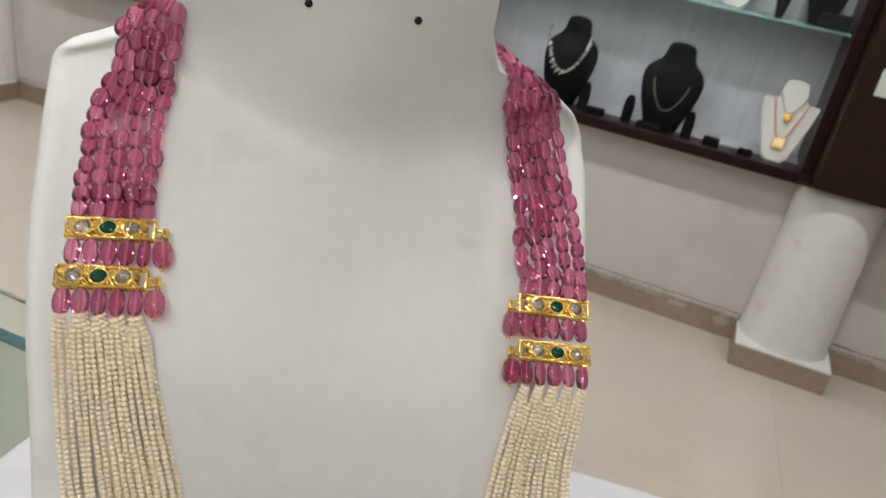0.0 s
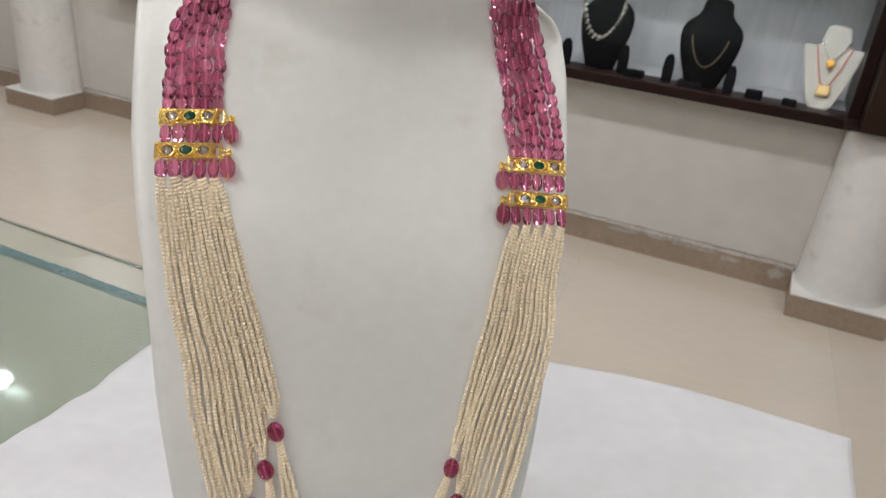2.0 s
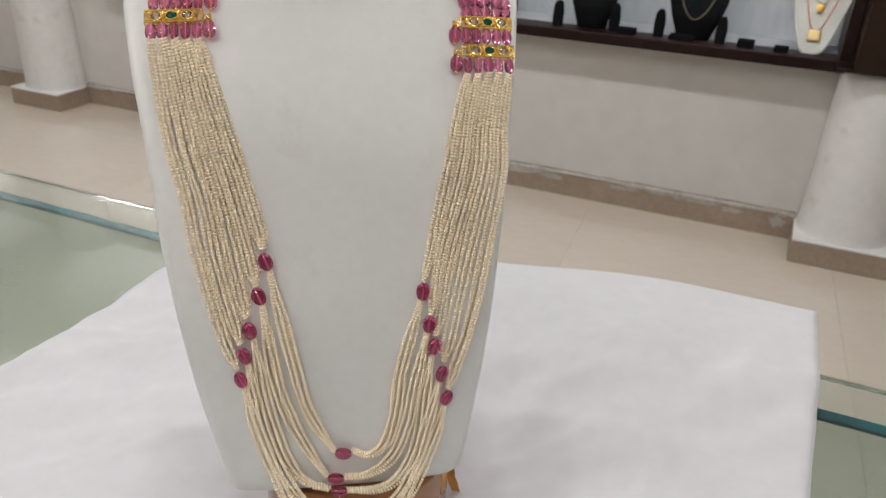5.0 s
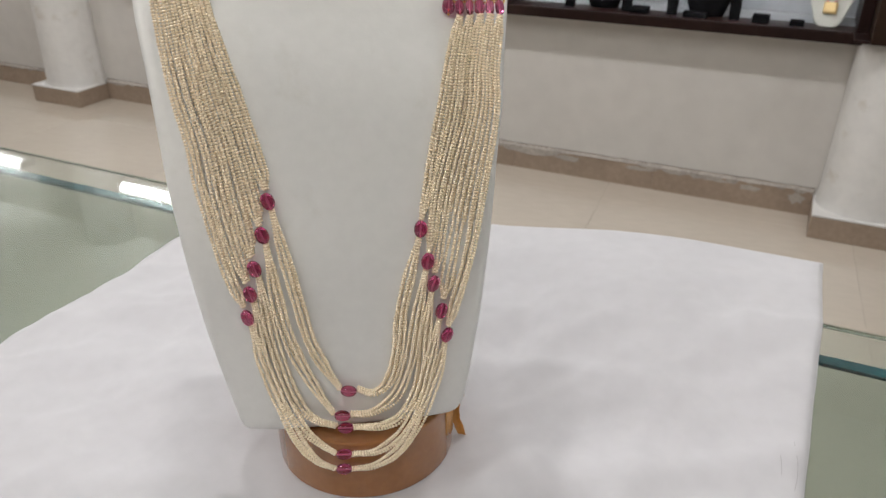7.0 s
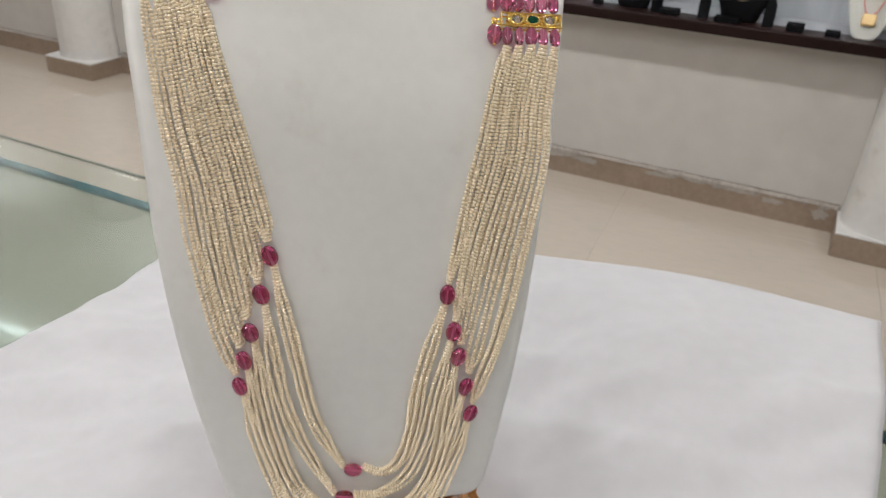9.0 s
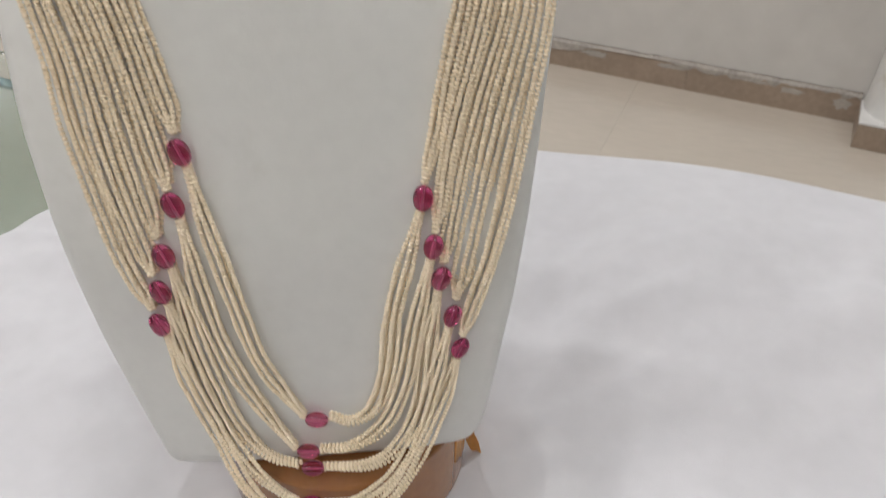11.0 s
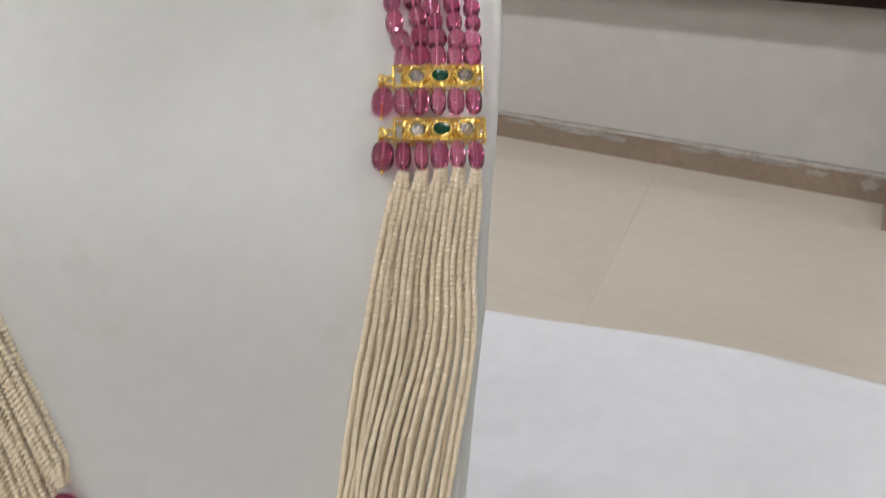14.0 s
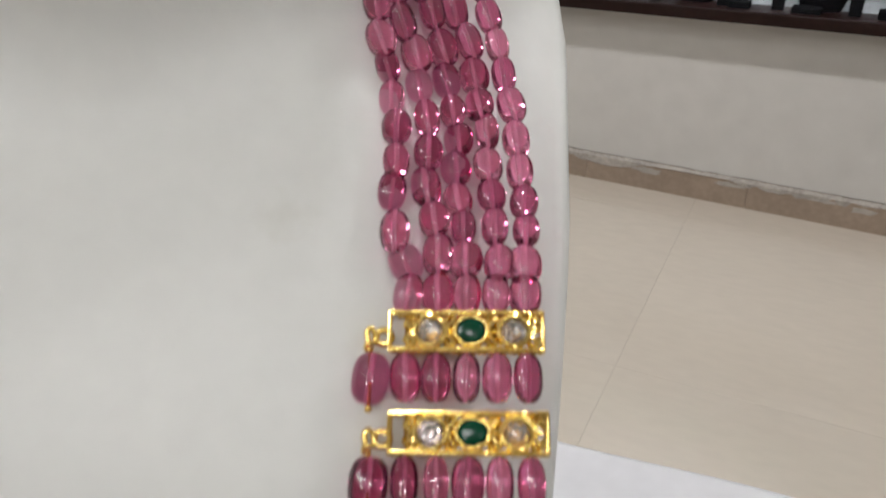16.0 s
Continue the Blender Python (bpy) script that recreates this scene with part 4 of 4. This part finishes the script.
def gold_bar(m, inner, seed):
    """An openwork gold bar with two clear stones and a green one between them."""
    L, H, D = BAR_L, BAR_H, BAR_D
    out = -inner
    bm = bmesh.new()
    for s in (-1, 1):
        rope(bm, (-L, s * H, D), (L, s * H, D), 0.00072, 30)
        rope(bm, (-L, s * H, -D), (L, s * H, -D), 0.00062, 30)
        rope(bm, (s * L, -H, D), (s * L, H, D), 0.00052, 9)
        rope(bm, (s * L, -H, -D), (s * L, H, -D), 0.00048, 9)
        for q in range(1, 9):
            a = L * (q - 4.5) / 4.5
            tube(bm, [(a, s * H, -D), (a + (0.0012 if q % 2 else -0.0012), s * H, D)], 0.00036, 5)
        for w in (-1, 1):
            tube(bm, [(s * L, w * H, -D), (s * L, w * H, D)], 0.0005, 5)
    # beaten strip behind the stones, with open windows above, below and at both ends; its dark colour paints the recess
    # shade
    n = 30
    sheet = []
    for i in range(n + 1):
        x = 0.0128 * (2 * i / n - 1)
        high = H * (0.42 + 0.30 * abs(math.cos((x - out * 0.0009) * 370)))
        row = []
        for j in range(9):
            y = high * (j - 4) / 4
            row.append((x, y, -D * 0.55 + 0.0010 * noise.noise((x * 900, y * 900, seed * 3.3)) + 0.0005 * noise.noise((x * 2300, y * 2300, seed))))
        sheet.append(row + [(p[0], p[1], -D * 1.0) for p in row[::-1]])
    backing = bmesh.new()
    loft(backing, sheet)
    # leaves and scrolls between the stones
    for q in (out * 0.0052, out * -0.0033, out * -0.0112, out * 0.0136):
        for s in (-1, 1):
            for w in (-1, 1):
                bmesh.ops.create_icosphere(bm, subdivisions=1, radius=0.0014, matrix=Matrix.LocRotScale((q + w * 0.0009, s * 0.0021, D * 0.55), Euler((0.5 * s, 0.5 * w, w * s * 0.7)), (0.55, 1.3, 0.6)))
            tube(bm, spline([(q - 0.0014, s * H, D * 0.5), (q + 0.0005, s * 0.0024, D * 1.0), (q - 0.0007, s * 0.0008, D * 1.25), (q + 0.0011, 0, D * 0.8)], 0.0004), 0.00045, 6)
    for v in bm.verts:
        crumple(v, 0.00028, 700, seed)
    bar = part("gold_bar", bm, GOLD, necklace, "openwork gold bar with twisted wire edges")
    bar.matrix_local = m
    part("backing_sheet", backing, RECESS_GOLD, bar, "beaten gold backing, coloured dark as recess shade")
    for q, kind in ((out * -0.0075, 0), (out * 0.0009, 1), (out * 0.0096, 0)):
        w, h = (0.0027, 0.0027) if kind == 0 else (0.0029, 0.0025)
        b2 = bmesh.new()
        lathe(b2, [(0.80, -0.9), (1.06, -0.7), (1.34, 0.1), (1.36, 0.45), (1.24, 0.66), (1.08, 0.74), (0.98, 0.52), (0.95, 0.1), (0.8, -0.3)], 22, closed=True)
        for i in range(9):
            a = 2 * math.pi * (i + 0.3 * seed) / 9
            bmesh.ops.create_icosphere(b2, subdivisions=1, radius=0.22, matrix=Matrix.LocRotScale((1.20 * math.cos(a), 1.20 * math.sin(a), 0.58), Euler((0, 0, a)), (1.0, 1.5, 0.9)))
        for v in b2.verts:
            v.co = Vector((v.co.x * w, v.co.y * h, v.co.z * 0.0022))
            crumple(v, 0.0003, 900, seed + q * 400)
        part("bezel", b2, GOLD, bar, "hammered gold bezel", smooth=kind == 1).location = (q, 0, D * 0.6)
        if kind == 0:
            stone = part("stone", cut_stone(w * 0.99, 0.0030 + 0.0001 * seed), CRYSTAL, bar, "clear faceted stone")
            cup = lathe(bmesh.new(), [(0.0001, -0.0022), (w * 0.45, -0.0019), (w * 0.75, -0.0012), (w * 0.97, -0.0004), (w * 0.98, -0.0009), (w * 0.5, -0.0026)], 11)
            part("foil", cup, FOIL, bar, "bright foil backing").location = (q, 0, D * 0.6 + 0.0001)
        else:
            b3 = lathe(bmesh.new(), [(0.9, -0.3), (0.98, 0.22), (0.90, 0.36), (0.70, 0.46), (0.40, 0.52), (0.04, 0.54)], 11)
            for v in b3.verts:
                v.co = Vector((v.co.x * w, v.co.y * h, v.co.z * 0.003))
            stone = part("stone", b3, EMERALD, bar, "deep green stone")
        stone.location = (q, 0, D * 0.6 + 0.0004)
    # loop and drop bead at the inner end
    e = inner
    ring = bmesh.new()
    tube(ring, [(e * (L + 0.0014) + 0.0017 * math.cos(a), -0.0012 + 0.0015 * math.sin(a), 0.0008) for a in (2 * math.pi * i / 14 for i in range(15))], 0.0007, 6)
    tube(ring, spline([(e * (L + 0.0026), -0.0014, 0.0006), (e * (L + 0.0038), 0.0004, 0.0014), (e * (L + 0.0048), -0.0004, 0.0016), (e * (L + 0.0042), -0.0034, 0.0014)], 0.0004), 0.00062, 6)
    tube(ring, spline([(e * (L + 0.0028), -0.0026, 0.0016), (e * (L + 0.0044), -0.0028, 0.0022), (e * (L + 0.0048), -0.0038, 0.0008), (e * (L + 0.0034), -0.0040, 0.0012)], 0.0004), 0.0006, 6)
    part("loop", ring, GOLD, bar, "gold wire loop", smooth=True)
    up, x = m.to_3x3() @ Vector((0, 1, 0)), m.to_3x3() @ Vector((1, 0, 0))
    put_bead(m @ Vector((e * (L + 0.0037), -0.0098, 0.0018)), up + x * e * -0.10, 0.0074, 0.0106, LONG_BEADS, 0.9, 4, "drop_bead")
    pin = bmesh.new()
    tube(pin, [(e * (L + 0.0036), -0.0034, 0.0016), (e * (L + 0.0039), -0.0157, 0.0020)], 0.0003, 6)
    bmesh.ops.create_icosphere(pin, subdivisions=2, radius=0.0008, matrix=Matrix.Translation((e * (L + 0.0039), -0.0158, 0.0020)))
    part("pin", pin, GOLD, bar, "gold pin with a ball end", smooth=True)


MOUTHS = {"A": [], "B": []}
for side, lines in (("A", BEAD_LINES_A), ("B", BEAD_LINES_B)):
    out, rise = (-1, 0.0115) if side == "A" else (1, 0.0085)
    for k in (0, 1):
        m = bar_frame(side, k)
        gold_bar(m, -out, k + (side == "B") * 2 + 1)
        up = m.to_3x3() @ Vector((0, 1, 0))
        for j in range(5):
            put_bead(m @ Vector(((j - 2) * 0.0062, -BAR_H - 0.0056, 0.0006)), up, dice.uniform(0.0049, 0.0065), 0.0101, LONG_BEADS, 0.9, 4)
            if k:
                MOUTHS[side].append(m @ Vector(((j - 2) * 0.0062, -BAR_H - 0.0112, 0.0)))
    # five lines of beads that run from the upper bar over the shoulder
    m = bar_frame(side, 0)
    for j, line in enumerate(lines):
        first = [m @ Vector(((j - 2) * 0.0061, BAR_H + 0.0042, 0.0004)), m @ Vector(((j - 2) * 0.0061, BAR_H + 0.0100, 0.0002))]
        pts = first + [on_bust(u, z, 0.0042) for u, z in line if z > first[1].z + 0.005]
        last = pts[-1]
        top = shoulder_top(last.x)
        lift = rise if side == "A" else rise * (4 - j) / 4
        pts += [Vector((last.x - out * dx, last.y + dy, top + dz)) for dx, dy, dz in ((0.001, 0.006, 0.3 * lift), (0.006, 0.022, lift), (0.014, 0.048, 1.3 * lift - 0.003), (0.026, 0.075, 1.4 * lift - 0.010))]
        run = spline(pts, 0.001)
        pos = 0.0
        while pos < len(run) - 10:
            length = dice.uniform(7.3, 9.2)
            mid = run[min(len(run) - 1, int(pos))]
            t = run[min(len(run) - 1, int(pos) + 3)] - run[max(0, int(pos) - 3)]
            p = mid + Vector((dice.uniform(-0.0008, 0.0008), dice.uniform(-0.0018, 0.0004), 0)) * (pos > 2)
            put_bead(p, t, dice.uniform(0.0058, 0.0073), (length + 0.5) * 0.00106 if pos > 2 else 0.0092, BEADS, 0.85, 9)
            pos += length + dice.uniform(-0.2, 0.2)

# side and middle beads between the pearl strands
for group in range(5):
    for spots, along in ((SPACER_A, (0.30, 0, -1)), (SPACER_B, (0.28, 0, 1))):
        u, z = spots[group]
        tilt = Vector(along) if spots is SPACER_A else Vector((0.12 + 0.06 * group, 0, 1))
        p = on_bust(u, z, 0.0046 if spots is SPACER_A else 0.0052)
        put_bead(p, tilt, 0.0083 - 0.0006 * (group > 2), 0.0112, DEEP_BEADS, 0.9, 3, "spacer_bead")
    u, z = SPACER_M[group]
    put_bead(on_bust(u, z, 0.0046), Vector((1, 0, -0.12 if group < 2 else -0.03)), 0.0078, 0.0108, DEEP_BEADS, 0.9, 3, "spacer_bead")

# seed pearls
PITCH, PEARL_R = 0.00186, 0.00115


def across_at(run, z):
    """Where a strand's run crosses the height z, or None beyond its ends."""
    for p, q in zip(run, run[1:]):
        if min(p.z, q.z) <= z <= max(p.z, q.z):
            return p.x + (q.x - p.x) * (z - p.z) / (q.z - p.z or 1)
    return None


def laid(line, lift):
    return spline([q if len(q) == 3 else on_bust(q[0], q[1], lift) for q in line], PITCH)


def strand(runs, g, lane, ends, spread, seed, fan):
    """Pearl places along one strand of three, fanned half-way to the next group and gathered at the ends named."""
    run = runs[g]
    n = len(run)
    out = []
    last = spread
    phase = PITCH * (0.5 * math.sin(seed * 12.9898) if n > 3 else 0.0)
    for i, p in enumerate(run):
        f = i / max(1, n - 1)
        t = (run[min(i + 1, n - 1)] - run[max(i - 1, 0)]).normalized()
        across = Vector((-t.z, 0, t.x)).normalized()
        want = spread
        if fan:
            gaps = []
            for k in (g - 1, g + 1):
                if 0 <= k < 5:
                    x = across_at(runs[k], p.z)
                    if x is not None:
                        gaps.append(abs(x - p.x) * abs(across.x) / 3)
            want = min(0.0037 if lane <= 0 or g < 4 else 0.0027, max(0.0018, sum(gaps) / len(gaps))) if gaps else spread
            last += (want - last) * 0.15
            want = last
        w = 1.0
        if "s" in ends:
            w = min(w, 0.30 + 0.70 * smooth_step(0.0, 0.012 if fan else 0.030, i * PITCH))
        else:
            w = min(w, 0.45 + 0.55 * smooth_step(0.0, 0.010, i * PITCH))
        if "e" in ends:
            w = min(w, 0.32 + 0.68 * smooth_step(0.0, 0.010 if fan else 0.030, (n - 1 - i) * PITCH))
        wob = noise.noise((f * 5, seed * 3.7, 0.5)) * 0.0008 + noise.noise((f * 14, seed * 1.9, 3)) * 0.0003
        fold = noise.noise((f * 4, seed * 2.3, 9)) * 0.0009
        end = min(1.0, 6 * f, 6 * (1 - f))
        out.append((p + t * phase + across * (lane * want * w + wob * end) + Vector((0, (0.0012 if lane * 2 % 2 else -0.0006 * (lane == 0)) - abs(fold) * end, 0)), t))
    return out


def meet(line, bead, sign, at_end):
    """Lets a line of a strand end at the mouth of its spacer bead."""
    u, z = bead
    mouth = (u - 0.0016 * sign, z + 0.0058) if at_end else (u + 0.0016 * sign, z - 0.0058)
    return line[:-1] + [mouth] if at_end else [mouth] + line[1:]


for g in range(5):
    FALL_A[g] = [tuple(MOUTHS["A"][4 - g])] + FALL_A[g][1:]
    FALL_B[g] = [tuple(MOUTHS["B"][g])] + FALL_B[g][1:]
    FALL_A[g] = meet(FALL_A[g], SPACER_A[g], 1, True)
    SWAG_A[g] = meet(SWAG_A[g], SPACER_A[g], 1, False)
    FALL_B[g] = meet(FALL_B[g], SPACER_B[g], -0.6, True)
    SWAG_B[g] = (meet(SWAG_B[g][::-1], SPACER_B[g], -0.6, False))[::-1]
    for table, side in ((SWAG_A, -1), (SWAG_B, 1)):
        k = -1 if side < 0 else 0
        table[g][k] = (SPACER_M[g][0] + side * 0.0056, SPACER_M[g][1] - side * 0.0006)
strands = []
for table, ends, spread, seed, fan in ((FALL_A, "e", 0.0030, 0, True), (SWAG_A, "se", 0.0033, 31, False), (SWAG_B, "se", 0.0033, 61, False), (FALL_B, "e", 0.0026, 91, True)):
    for lift, lanes in ((0.0030, (-1, 0, 1)), (0.0013, (-0.5, 0.5, 1.5) if fan else (-0.5, 0.5))):
        runs = [laid(table[g], lift + 0.0005 * (g % 2)) for g in range(5)]
        for g in range(5):
            for lane in lanes if g < 4 else lanes[:2] + lanes[2:] * (lanes[-1] == 1):
                strands.append(strand(runs, g, lane, ends, spread, g * 3 + lane + 1 + seed, fan))


def pearl_shape(sides, rows):
    """Vertices and faces of a slightly flattened round pearl with its axis along z."""
    verts = [(math.sin(math.pi * j / rows) * math.cos(2 * math.pi * i / sides), math.sin(math.pi * j / rows) * math.sin(2 * math.pi * i / sides), 0.84 * math.cos(math.pi * j / rows)) for j in range(1, rows) for i in range(sides)]
    faces = [(j * sides + i, (j + 1) * sides + i, (j + 1) * sides + (i + 1) % sides, j * sides + (i + 1) % sides) for j in range(rows - 2) for i in range(sides)]
    faces += [tuple(range(sides)), tuple(range((rows - 2) * sides, (rows - 1) * sides))[::-1]]
    return np.array(verts), faces


base, quads = pearl_shape(10, 7)
one = bpy.data.meshes.new("pearl")
round_base, round_quads = pearl_shape(12, 8)
one.from_pydata(round_base.tolist(), [], round_quads)
one.polygons.foreach_set("use_smooth", [True] * len(one.polygons))
one.materials.append(PEARL)
single = 0
for line in strands:
    chunks, faces, start, apart = [], [], 0, []
    for p, t in line:
        if single < 300 and p.x > 0.04 and p.z > 1.190:
            apart.append((p, t))
            single += 1
            continue
        q = np.array(t.to_track_quat("Z", "X").to_matrix())
        r = PEARL_R * dice.uniform(0.88, 1.08)
        chunks.append(base @ q.T * r + np.array(p))
        faces += [tuple(start + i for i in f) for f in quads]
        start += len(base)
    me = bpy.data.meshes.new("pearl_strand")
    me.from_pydata(np.concatenate(chunks).tolist(), [], faces)
    me.polygons.foreach_set("use_smooth", [True] * len(me.polygons))
    me.materials.append(PEARL)
    string = new("pearl_strand", me)
    string.parent = necklace
    string["label"] = "strand of small cream seed pearls"
    for p, t in apart:
        ob = new("pearl", one)
        ob.parent = string
        r = PEARL_R * dice.uniform(0.90, 1.07)
        ob.matrix_local = Matrix.LocRotScale(p, t.to_track_quat("Z", "X"), (r, r, r))

# ---- floor tiles, last ----
TILE, GAP = 0.96, 0.0005
tile = boxed(GAP / 2, TILE - GAP / 2, GAP / 2, TILE - GAP / 2, -0.006, 0.0, bevel=0.0002)
tile_me = bpy.data.meshes.new("floor_tile")
tile.to_mesh(tile_me)
tile.free()
tile_me.materials.append(MARBLE)
lay = pose(-0.38, 2.1, 0, 0, 0, 3.2)
for i in range(-9, 7):
    for j in range(-7, 3):
        m = lay @ Matrix.Translation((TILE * i, TILE * j + 0.55, 0))
        c = m @ Vector((TILE / 2, TILE / 2, 0))
        if WEST - 0.3 < c.x < EAST + 0.3 and SOUTH - 0.3 < c.y < WALL_Y + 0.4:
            ob = new("floor_tile", tile_me)
            ob.parent = floor
            ob.matrix_local = m
